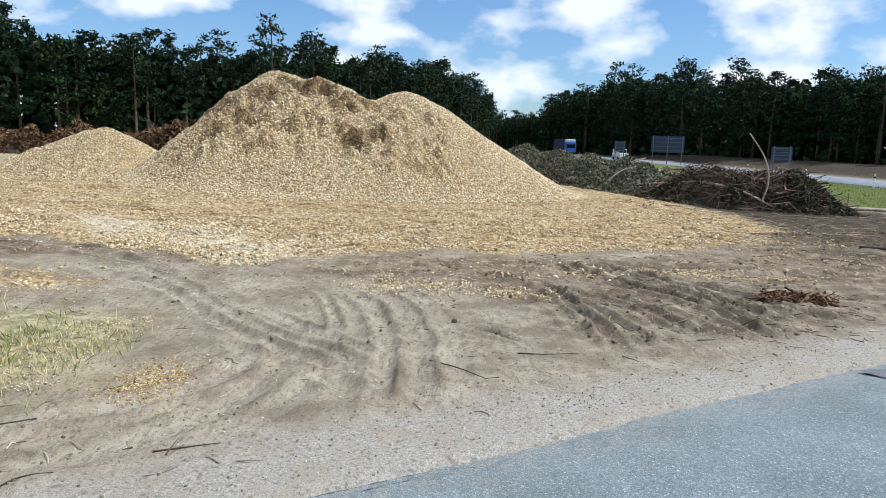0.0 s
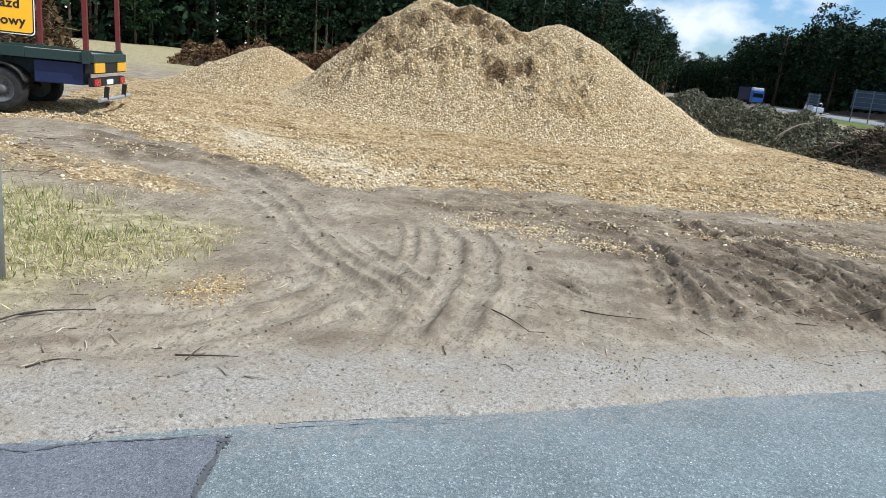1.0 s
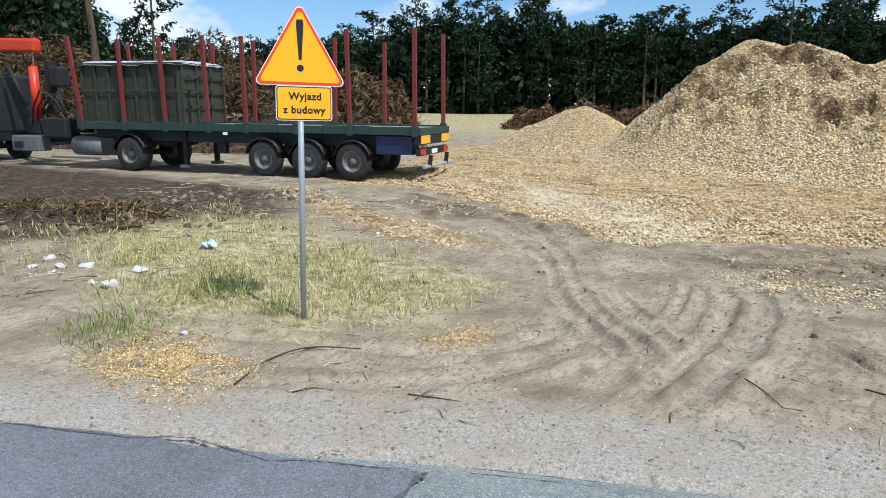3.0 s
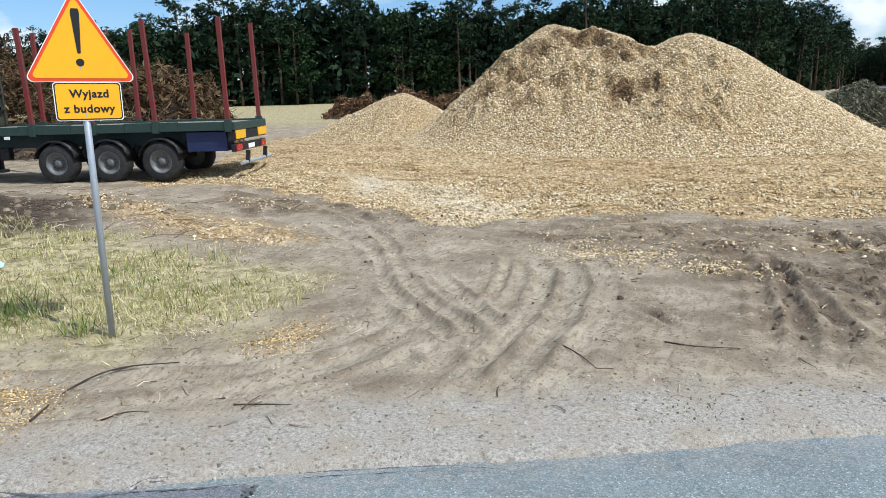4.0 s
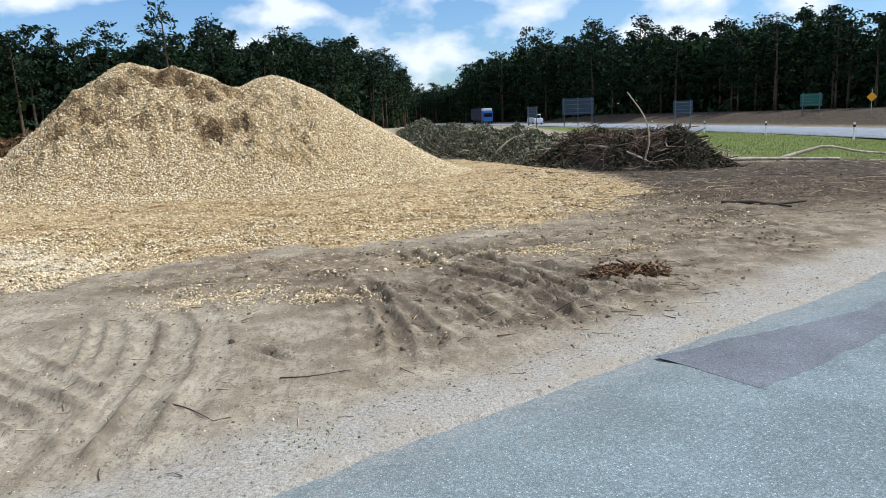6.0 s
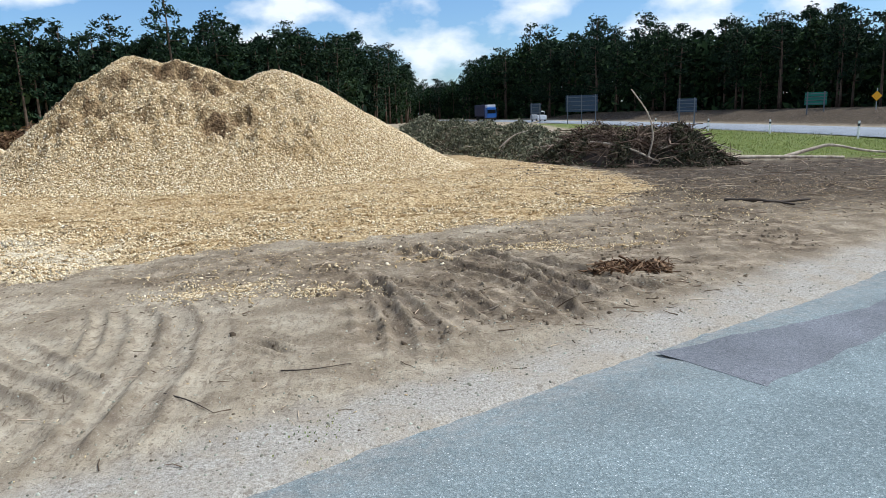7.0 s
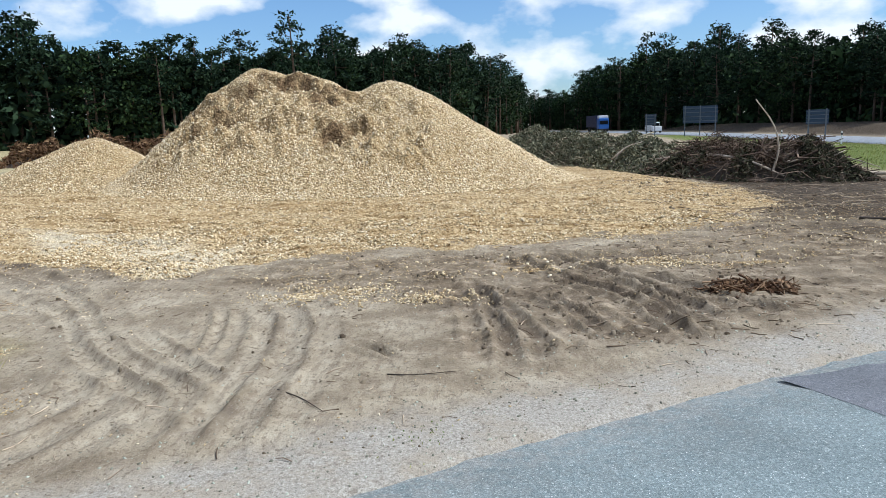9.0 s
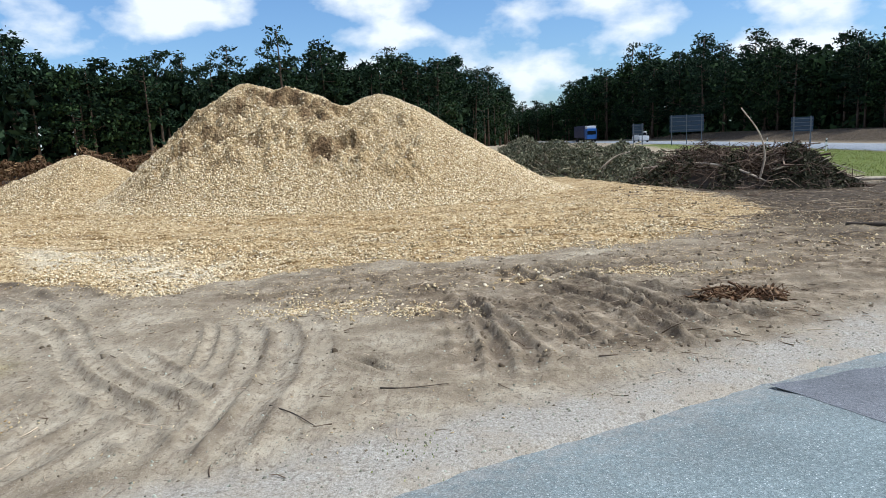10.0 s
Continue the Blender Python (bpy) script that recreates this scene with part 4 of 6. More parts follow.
def far_woods(name, line, depth, size, count, mat, label):
    """The dim inside of the forest: foliage behind its first rows."""
    r = np.random.default_rng(len(label))
    seg = np.linalg.norm(np.diff(line, axis=0), axis=1)
    seg = seg * np.where(line[:-1, 1] < 130, 3.0, 1.0)
    i = r.choice(len(seg), count, p=seg / seg.sum())
    k = r.random((count, 1))
    p = line[i] * (1 - k) + line[i + 1] * k
    t = line[i + 1] - line[i]
    t /= np.linalg.norm(t, axis=1, keepdims=True)
    p = p + np.stack([-t[:, 1], t[:, 0]], 1) * (depth * r.uniform(0.12, 1.5, (count, 1)))
    big = np.array([size(x, y) for x, y in p])
    z = rise(p[:, 0], p[:, 1]) + r.random(count) ** np.where(np.arange(count) % 3 == 0, 2.2, 0.75) * big * 10.6 * (0.85 + 0.35 * vnoise(p[:, 0] / 4, p[:, 1] / 4, 9))
    c = np.column_stack([p, z])
    d = random_dirs(r, count)
    s = np.cross(d, random_dirs(r, count))
    ln = r.uniform(0.45, 1.0, (count, 1)) * big[:, None]
    v, f = blade_arrays(c, d * ln, s * ln * 0.6)
    return tagged(put_mesh(name, v, f, mat), label, "forest", kind="stuff")


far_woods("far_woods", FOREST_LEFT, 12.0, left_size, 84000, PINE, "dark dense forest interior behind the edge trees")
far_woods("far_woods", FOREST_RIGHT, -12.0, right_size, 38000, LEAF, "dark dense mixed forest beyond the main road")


# ---- warning sign ----
SIGN_YELLOW = plain("sign_yellow", (0.93, 0.44, 0.005), 0.45, grime=0.08, scale=3)
SIGN_RED = plain("sign_red", (0.75, 0.07, 0.015), 0.45, grime=0.08, scale=3)
SIGN_WHITE = plain("sign_white", (0.85, 0.85, 0.83), 0.5, grime=0.1)
SIGN_BLACK = plain("sign_black", (0.012, 0.012, 0.012), 0.5, grime=0.05)
ZINC = plain("galvanised_steel", (0.42, 0.45, 0.48), 0.5, 0.45, grime=0.25, scale=14, dark=(0.22, 0.23, 0.25))


def rounded(pts, r, n=6):
    """A polygon with rounded corners, in the x-z plane."""
    out = []
    for i, p in enumerate(pts):
        p, a, b = Vector(p), Vector(pts[i - 1]), Vector(pts[(i + 1) % len(pts)])
        ta, tb = (a - p).normalized(), (b - p).normalized()
        half = ta.angle(tb) / 2
        back = r / math.tan(half)
        c = p + (ta + tb).normalized() * (r / math.sin(half))
        s, e = p + ta * back - c, p + tb * back - c
        for k in range(n + 1):
            q = s.lerp(e, k / n)
            out.append(c + q.normalized() * r)
    return out


def plate(pts, y, thick):
    """A flat plate in the x-z plane whose front faces -y."""
    bm = bmesh.new()
    f = bm.faces.new([bm.verts.new((p[0], y, p[1])) for p in pts])
    res = bmesh.ops.extrude_face_region(bm, geom=[f])
    bmesh.ops.translate(bm, vec=(0, thick, 0), verts=[g for g in res["geom"] if isinstance(g, bmesh.types.BMVert)])
    bmesh.ops.recalc_face_normals(bm, faces=bm.faces)
    return bm


def letters(text, size, x, y, z, mat, parent, name, rot=(90, 0, 0)):
    cu = bpy.data.curves.new(name, "FONT")
    cu.body, cu.size, cu.align_x, cu.extrude, cu.offset = text, size, "CENTER", 0.0012, 0.0028 * size / 0.1
    cu.space_character = 1.08
    ob = new("tmp_text", cu)
    bpy.context.view_layer.update()
    me = bpy.data.meshes.new_from_object(ob.evaluated_get(bpy.context.evaluated_depsgraph_get()))
    bpy.data.objects.remove(ob)
    me.materials.clear()
    me.materials.append(mat)
    t = new(name, me)
    t.parent = parent
    t.matrix_basis = pose(x, y, z, *rot)
    return t


def warning_sign(x, y, turn):
    thing = empty("warning_sign", pose(x, y, gz(x, y) - 0.02, 0, 1.1, turn), "yellow triangular roadwork warning sign on a grey steel pole", "road sign")
    pole = part("pole", rod((0, 0.03, -0.3), (0, 0.03, 3.20), 0.031, n=20), ZINC, thing, "galvanised grey steel pole", True)
    part("pole_cap", rod((0, 0.03, 3.20), (0, 0.03, 3.23), 0.033, n=20), SIGN_BLACK, pole)
    side, low = 0.935, 2.475
    tri = [(-side / 2, low), (side / 2, low), (0, low + side * 0.866)]
    mid = Vector((0, low + side * 0.2887))

    def shrunk(k):
        return [tuple(mid + (Vector(p) - mid) * k) for p in tri]
    board = part("triangle_plate", plate(rounded(tri, 0.045), -0.004, 0.022), SIGN_WHITE, thing, "triangular plate with a thin white rim")
    part("red_border", plate(rounded(shrunk(0.975), 0.042), -0.0065, 0.003), SIGN_RED, board, "orange-red reflective border")
    part("yellow_field", plate(rounded(shrunk(0.875), 0.03), -0.009, 0.003), SIGN_YELLOW, board, "bright yellow reflective field")
    bar = [(-0.014, low + 0.250), (0.014, low + 0.250), (0.037, low + 0.60), (0.03, low + 0.64), (-0.03, low + 0.64), (-0.037, low + 0.60)]
    part("exclamation_bar", plate(rounded(bar, 0.012, 3), -0.0115, 0.003), SIGN_BLACK, board, "black exclamation mark")
    part("exclamation_dot", plate([(0.034 * math.cos(a * math.pi / 12), low + 0.172 + 0.034 * math.sin(a * math.pi / 12)) for a in range(24)], -0.0115, 0.003), SIGN_BLACK, board)
    off = 0.035  # the plate hangs a little off the middle
    w, lo, hi = 0.282, 2.128, 2.474
    text_plate = part("text_plate", plate(rounded([(off - w, lo), (off + w, lo), (off + w, hi), (off - w, hi)], 0.03), -0.004, 0.022), SIGN_WHITE, thing, "small rectangular plate with a pale rim")
    part("black_border", plate(rounded([(off - w + 0.008, lo + 0.008), (off + w - 0.008, lo + 0.008), (off + w - 0.008, hi - 0.008), (off - w + 0.008, hi - 0.008)], 0.026), -0.0065, 0.003), SIGN_BLACK, text_plate)
    part("yellow_field", plate(rounded([(off - w + 0.018, lo + 0.018), (off + w - 0.018, lo + 0.018), (off + w - 0.018, hi - 0.018), (off - w + 0.018, hi - 0.018)], 0.022), -0.009, 0.003), SIGN_YELLOW, text_plate)
    letters("Wyjazd", 0.100, 0.045, -0.0105, lo + 0.21, SIGN_BLACK, text_plate, "lettering")
    letters("z budowy", 0.100, 0.035, -0.0105, lo + 0.075, SIGN_BLACK, text_plate, "lettering")
    for z in (2.18, 2.38, 2.6, 2.95):
        clamp = part("clamp", rod((0, 0.03, z - 0.015), (0, 0.03, z + 0.015), 0.04, n=16), ZINC, thing, "steel clamp")
        part("clamp_bolt", box((-0.055, 0.016, z - 0.012), (0.055, 0.024, z + 0.012)), ZINC, clamp)
    return thing


warning_sign(-4.13, 5.50, 56.0)


# ---- timber trailer and tractor ----
GREEN_STEEL = plain("green_painted_steel", (0.022, 0.050, 0.042), 0.6, grime=0.5, dark=(0.06, 0.055, 0.045))
BLUE_STEEL = plain("dark_blue_steel", (0.012, 0.022, 0.085), 0.5, grime=0.35)
CHASSIS = plain("black_chassis", (0.012, 0.013, 0.015), 0.7, grime=0.4, dark=(0.04, 0.036, 0.03))
STAKE_RED = plain("red_oxide_steel", (0.17, 0.022, 0.02), 0.6, grime=0.6, scale=4, dark=(0.09, 0.05, 0.04))
RUBBER = plain("tyre_rubber", (0.02, 0.02, 0.02), 0.85, grime=0.5, scale=8, dark=(0.075, 0.068, 0.058))
RIM = plain("grey_rim", (0.17, 0.17, 0.165), 0.55, 0.3, grime=0.6, scale=10)
RIM_DARK = plain("dark_rim", (0.07, 0.07, 0.07), 0.6, 0.3, grime=0.5, scale=10)
GUARD = plain("mudguard_plastic", (0.022, 0.023, 0.025), 0.5, grime=0.5, dark=(0.14, 0.125, 0.10))
LAMP_RED = plain("red_lamp_glass", (0.45, 0.015, 0.015), 0.25, grime=0.2)
REFLECT = plain("yellow_reflector", (0.85, 0.45, 0.02), 0.4, grime=0.15)
CRANE_RED = plain("orange_red_paint", (0.62, 0.045, 0.012), 0.4, grime=0.3)
OLIVE = plain("olive_container_paint", (0.030, 0.035, 0.023), 0.65, grime=0.5, dark=(0.10, 0.075, 0.05))
TARP = plain("white_tarpaulin", (0.70, 0.74, 0.78), 0.6, grime=0.2)
GLASS_DARK = plain("cab_glass", (0.01, 0.012, 0.014), 0.08, grime=0.05)
CAB_PAINT = plain("dark_cab_paint", (0.016, 0.019, 0.019), 0.45, grime=0.4)
PLANK = bark_material("grey_planks", (0.12, 0.105, 0.085), (0.33, 0.29, 0.24))
GREY_TANK = plain("grey_painted_metal", (0.16, 0.165, 0.165), 0.55, 0.2, grime=0.45)


def wheel(parent, x, y, z, r, width, out, rim_mat):
    """out: +1 when the outer face looks towards local +y."""
    prof = [(r * 0.60, -width / 2), (r * 0.90, -width / 2), (r * 0.98, -width * 0.42), (r, -width * 0.2), (r, width * 0.2), (r * 0.98, width * 0.42), (r * 0.90, width / 2), (r * 0.60, width / 2)]
    tyre = part("wheel", lathe(prof, 36, False), RUBBER, parent, "black rubber tyre", True)
    tyre.location = (x, y, z)
    o = out
    rim = part("rim", lathe([(r * 0.605, -o * width * 0.45), (r * 0.605, o * width * 0.47), (r * 0.55, o * width * 0.49), (r * 0.50, o * width * 0.30), (r * 0.22, o * width * 0.10), (r * 0.20, o * width * 0.34), (r * 0.05, o * width * 0.36)], 28), rim_mat, tyre, "dusty steel rim", True)
    hub = bmesh.new()
    for k in range(10):
        a = 2 * math.pi * k / 10
        add_rod(hub, (r * 0.3 * math.cos(a), o * width * 0.12, r * 0.3 * math.sin(a)), (r * 0.3 * math.cos(a), o * width * 0.24, r * 0.3 * math.sin(a)), 0.016, n=6)
    part("wheel_nuts", hub, RIM_DARK, tyre)
    return tyre


def mudguard(parent, x, y, z, r, width):
    bm = bmesh.new()
    n, rows = 14, []
    for i in range(n + 1):
        a = math.radians(12 + 156 * i / n)
        rows.append([bm.verts.new((x + q * math.cos(a), y + w, z + q * math.sin(a))) for q, w in ((r, -width / 2), (r, width / 2), (r - 0.05, width / 2 + 0.012))])
    for a, b in zip(rows[:-1], rows[1:]):
        for k in range(2):
            bm.faces.new((a[k], a[k + 1], b[k + 1], b[k]))
    res = bmesh.ops.solidify(bm, geom=bm.faces[:], thickness=0.012)
    bmesh.ops.recalc_face_normals(bm, faces=bm.faces)
    return part("mudguard", bm, GUARD, parent, "dusty black mudguard", True)


TR_Z = 0.18
trailer_pose = pose(-11.12, 15.09, TR_Z, 0, 0, 202)


def timber_trailer():
    t = empty("timber_trailer", trailer_pose, "green flatbed timber trailer with tall rust-red stakes, parked", "trailer")
    L, W = 11.6, 2.55
    for i in range(8):  # deck sections with small gaps
        x0, x1 = i * L / 8 + 0.015, (i + 1) * L / 8 - 0.015
        deck = part("deck_section", box((x0, -W + 0.06, 1.40), (x1, -0.06, 1.45)), PLANK, t, "worn grey plank deck")
    for y0, y1 in ((-0.06, 0.0), (-W, -W + 0.06)):
        for i in range(8):
            x0, x1 = i * L / 8 + 0.004, (i + 1) * L / 8 - 0.004
            part("side_rail", box((x0, y0, 1.28), (x1, y1, 1.50 + 0.02 * (i % 2)), 0.008), GREEN_STEEL, t, "dented green painted side rail")
    part("headboard", box((L - 0.02, -W, 1.28), (L + 0.06, 0, 1.62), 0.01), GREEN_STEEL, t)
    for y0 in (-0.62, -W + 0.50):
        part("main_beam", box((1.2, y0, 0.92), (L - 0.2, y0 + 0.12, 1.39), 0.01), plain("dark_green_beam", (0.01, 0.028, 0.032), 0.6, grime=0.5), t, "dark green steel main beam")
    for i in range(9):
        x = 0.5 + i * 1.3
        part("cross_member", box((x, -W + 0.08, 1.27), (x + 0.1, -0.08, 1.395)), CHASSIS, t)
    for x in (11.45, 9.8, 8.25, 6.7, 5.4, 3.75, 2.05, 0.12):
        for y, lean in ((-0.035, 0.05), (-W + 0.035, -0.05)):
            dx = 0.28 if x > 11 else random.uniform(-0.05, 0.05)
            stake = bmesh.new()
            h = 2.75 + random.uniform(-0.12, 0.12)
            m = Matrix(((1, 0, dx / h, x), (0, 1, lean / h, y), (0, 0, 1, 1.3), (0, 0, 0, 1)))
            add_box(stake, (-0.055, -0.045, 0), (0.055, 0.045, h), 0.006, m)
            s = part("stake", stake, STAKE_RED, t, "rust-red steel stake")
            foot = part("stake_pocket", box((x - 0.085, y - 0.07, 1.24), (x + 0.085, y + 0.07, 1.56), 0.008), GREEN_STEEL, s)
    for x in (2.02, 3.43, 4.88):
        for y, o in ((-0.19, 1), (-W + 0.19, -1)):
            w = wheel(t, x, y, 0.51, 0.515, 0.36, o, RIM)
            mudguard(t, x, y, 0.53, 0.60, 0.40)
        part("axle", rod((x, -W + 0.3, 0.51), (x, -0.3, 0.51), 0.07, n=12), CHASSIS, t)
        part("spring_hanger", box((x - 0.6, -0.68, 0.70), (x - 0.5, -0.5, 1.0)), CHASSIS, t)
    part("tool_box", box((0.22, -0.62, 0.74), (1.30, -0.10, 1.25), 0.015), BLUE_STEEL, t, "dark blue steel side box")
    part("rear_beam", box((-0.04, -W + 0.02, 1.02), (0.16, -0.02, 1.27), 0.01), CHASSIS, t)
    part("rear_rail", box((-0.06, -W, 1.28), (0.02, 0, 1.48), 0.008), GREEN_STEEL, t)
    part("reflector_board", box((-0.075, -W + 0.05, 1.05), (-0.045, -W + 0.75, 1.27), 0.004), REFLECT, t, "yellow reflective rear board")
    part("reflector_board", box((-0.075, -0.75, 1.05), (-0.045, -0.05, 1.27), 0.004), REFLECT, t, "yellow reflective rear board")
    bar = part("light_bar", box((-0.02, -W + 0.05, 0.72), (0.10, -0.05, 0.92), 0.01), CHASSIS, t, "black rear light bar")
    for y in (-W + 0.08, -0.48):
        part("tail_lamp", box((-0.05, y, 0.74), (-0.02, y + 0.40, 0.90), 0.008), LAMP_RED, bar, "red tail lamp")
    part("number_plate", box((-0.035, -1.5, 0.75), (-0.022, -1.02, 0.87)), SIGN_WHITE, bar)
    for y in (-W + 0.55, -0.55):
        part("bumper_arm", box((-0.14, y - 0.04, 0.42), (-0.04, y + 0.04, 0.74), m=Matrix.Rotation(radians(-6), 4, "Y")), CHASSIS, t)
    part("underrun_bar", rod((-0.14, -W + 0.05, 0.42), (-0.14, -0.05, 0.42), 0.045, n=12), ZINC, t, "grey steel underrun bar")
    for y in (-0.5, -W + 0.5):
        leg = part("landing_leg", box((7.86, y - 0.07, 0.22), (8.0, y + 0.07, 1.3), 0.01), CHASSIS, t)
        part("leg_foot", box((7.76, y - 0.14, 0.12), (8.1, y + 0.14, 0.22), 0.02), GREY_TANK, leg)
    part("chock_holder", box((6.35, -0.5, 0.62), (6.6, -0.3, 0.95), 0.02), CHASSIS, t)
    lamp = part("side_lamp", box((6.05, -0.02, 1.18), (6.2, 0.02, 1.26), 0.01), SIGN_WHITE, t)
    return t


def green_container():
    c = empty("skip_container", trailer_pose @ pose(7.75, -2.38, 1.452), "olive green ribbed steel skip with a pale tarpaulin on top", "container")
    L, W, H = 3.75, 2.2, 1.86
    part("wall", box((0, W - 0.05, 0.05), (L, W, H), 0.008), OLIVE, c)
    part("wall", box((0, 0, 0.05), (L, 0.05, H), 0.008), OLIVE, c)
    part("end_wall", box((0, 0.05, 0.05), (0.05, W - 0.05, H), 0.004), OLIVE, c)
    part("end_wall", box((L - 0.05, 0.05, 0.05), (L, W - 0.05, H), 0.004), OLIVE, c)
    part("base_frame", box((0, 0, 0), (L, W, 0.05)), CHASSIS, c)
    for i in range(8):
        x = 0.02 + i * (L - 0.12) / 7
        part("rib", box((x, W, 0.05), (x + 0.08, W + 0.06, H - 0.02), 0.008), OLIVE, c)
    for i in range(4):
        y = 0.03 + i * (W - 0.14) / 3
        part("rib", box((-0.06, y, 0.05), (0, y + 0.08, H - 0.02), 0.008), OLIVE, c)
    for z in (0.5, 0.95, 1.4):
        part("end_bar", box((-0.085, 0.05, z), (-0.06, W - 0.05, z + 0.06), 0.006), OLIVE, c)
        for y in (0.2, 0.75, 1.3, 1.85):
            part("hinge", box((-0.11, y, z - 0.03), (-0.085, y + 0.12, z + 0.09), 0.006), CHASSIS, c)
    part("top_rail", box((-0.05, W - 0.02, H - 0.08), (L + 0.05, W + 0.08, H), 0.01), OLIVE, c)
    part("mid_rail", box((0, W + 0.06, 0.98), (L, W + 0.075, 1.06), 0.004), OLIVE, c)
    bm = bmesh.new()
    nx, ny, vs = 18, 10, {}
    for i in range(nx + 1):
        for j in range(ny + 1):
            x, y = -0.09 + (L + 0.18) * i / nx, -0.08 + (W + 0.2) * j / ny
            edge = i in (0, nx) or j in (0, ny)
            z = H + 0.02 + (0.10 * math.sin(math.pi * j / ny) * (0.5 + 0.5 * i / nx) + random.uniform(-0.015, 0.02) if not edge else -0.09 + random.uniform(-0.03, 0.03))
            vs[i, j] = bm.verts.new((x, y, z))
    for i in range(nx):
        for j in range(ny):
            bm.faces.new((vs[i, j], vs[i + 1, j], vs[i + 1, j + 1], vs[i, j + 1]))
    bmesh.ops.solidify(bm, geom=bm.faces[:], thickness=0.008)
    part("tarpaulin", bm, TARP, c, "pale blue-white tarpaulin cover", True)
    return c


def tractor():
    t = empty("tractor_truck", trailer_pose, "dark grey tractor truck with a folded orange-red loading crane", "truck")
    for y in (-0.75, -1.85):
        part("chassis_rail", box((8.5, y - 0.05, 0.78), (17.9, y + 0.05, 1.02), 0.01), CHASSIS, t)
    part("coupling_plate", box((9.1, -1.8, 1.02), (10.1, -0.75, 1.14), 0.03), CHASSIS, t)
    for x, w in ((9.75, 0.52), (16.9, 0.34)):
        for y, o in ((-0.05 - w / 2, 1), (-2.5 + w / 2, -1)):
            wheel(t, x, y, 0.52, 0.52, w, o, RIM if x < 10 else RIM_DARK)
        part("axle", rod((x, -2.2, 0.52), (x, -0.3, 0.52), 0.09, n=12), CHASSIS, t)
    for y in (-0.33, -2.27):
        mudguard(t, 9.75, y, 0.55, 0.62, 0.56)
    part("fuel_tank", rod((10.9, -0.40, 0.72), (12.1, -0.40, 0.72), 0.31, n=20), GREY_TANK, t, "dusty grey fuel tank", True)
    part("side_locker", box((10.35, -0.62, 0.45), (10.85, -0.1, 1.0), 0.02), CHASSIS, t)
    part("side_step", box((10.95, -0.14, 0.32), (12.9, -0.02, 0.38), 0.01), GREY_TANK, t)
    part("air_tank", rod((10.3, -1.3, 1.2), (11.2, -1.3, 1.2), 0.16, n=14), CHASSIS, t, smooth=True)
    part("hose", ring_tube(bmesh.new(), [(11.2, -0.9, 1.3), (10.9, -0.7, 1.75), (11.3, -0.5, 2.05), (11.8, -0.6, 1.8), (12.0, -0.8, 1.4)], [0.05] * 5, 8), RUBBER, t, "black rubber hose", True)
    part("air_filter", rod((11.9, -0.55, 1.15), (11.9, -0.55, 1.85), 0.26, n=18), CHASSIS, t, smooth=True)
    part("exhaust_stack", rod((12.15, -2.1, 1.0), (12.15, -2.1, 3.2), 0.08, n=14), GREY_TANK, t, smooth=True)
    part("crane_base", box((14.10, -1.75, 1.02), (14.60, -0.8, 1.55), 0.04), CHASSIS, t)
    part("crane_column", rod((14.35, -1.0, 1.55), (14.35, -1.0, 3.3), 0.17, 0.14, 16), CRANE_RED, t, "orange-red crane column", True)
    boom = part("crane_boom", box((14.20, -1.2, 3.25), (16.50, -0.85, 3.7), 0.08, Matrix.Rotation(radians(-2), 4, "Y")), CRANE_RED, t, "folded orange-red crane boom")
    part("boom_cylinder", rod((14.60, -0.82, 2.0), (15.30, -0.82, 3.4), 0.07, n=12), CHASSIS, boom, smooth=True)
    part("crane_arm", box((13.85, -1.5, 1.7), (14.10, -1.2, 3.5), 0.05), CHASSIS, t)
    part("grapple", box((13.40, -1.6, 2.6), (13.85, -1.1, 3.3), 0.08), CHASSIS, t, "dark folded grapple")
    part("stabiliser", box((14.10, -2.5, 0.62), (14.45, -0.02, 0.82), 0.02), CHASSIS, t)
    cab = part("cab", box((15.85, -2.45, 1.0), (18.00, -0.05, 3.05), 0.12), CAB_PAINT, t, "dull dark driver's cab")
    part("side_window", box((16.75, -0.062, 2.0), (17.65, -0.04, 2.7), 0.008), GLASS_DARK, cab, "dark side window")
    part("cab_door", box((16.65, -0.058, 1.15), (17.75, -0.045, 2.8), 0.004), CAB_PAINT, cab)
    part("windscreen", box((17.99, -2.3, 1.95), (18.01, -0.2, 2.8), 0.008), GLASS_DARK, cab)
    part("front_bumper", box((17.85, -2.48, 0.45), (18.15, -0.02, 0.98), 0.05), CHASSIS, t)
    part("wheel_arch", box((16.30, -0.5, 0.98), (17.50, -0.04, 1.12), 0.03), GUARD, t)
    part("mirror", box((17.70, 0.02, 2.0), (17.80, 0.2, 2.6), 0.02), CHASSIS, cab)
    part("hydraulic_tank", box((12.3, -0.75, 0.95), (13.3, -0.15, 1.6), 0.05), CHASSIS, t, "oily black hydraulic tank")
    part("tool_locker", box((13.45, -0.6, 0.5), (14.6, -0.08, 1.0), 0.03), GREY_TANK, t)
    for k in range(4):
        y = -0.5 - 0.2 * k
        part("hose", ring_tube(bmesh.new(), [(12.6 + 0.2 * k, y, 1.6), (12.9 + 0.15 * k, y + 0.1, 2.2 + 0.12 * k), (13.6, y, 2.5 - 0.1 * k), (14.1, y - 0.1, 1.9), (14.3, y - 0.2, 1.4)], [0.03] * 5, 6), RUBBER, t, "black rubber hose", True)
    return t


timber_trailer()
green_container()
tractor()


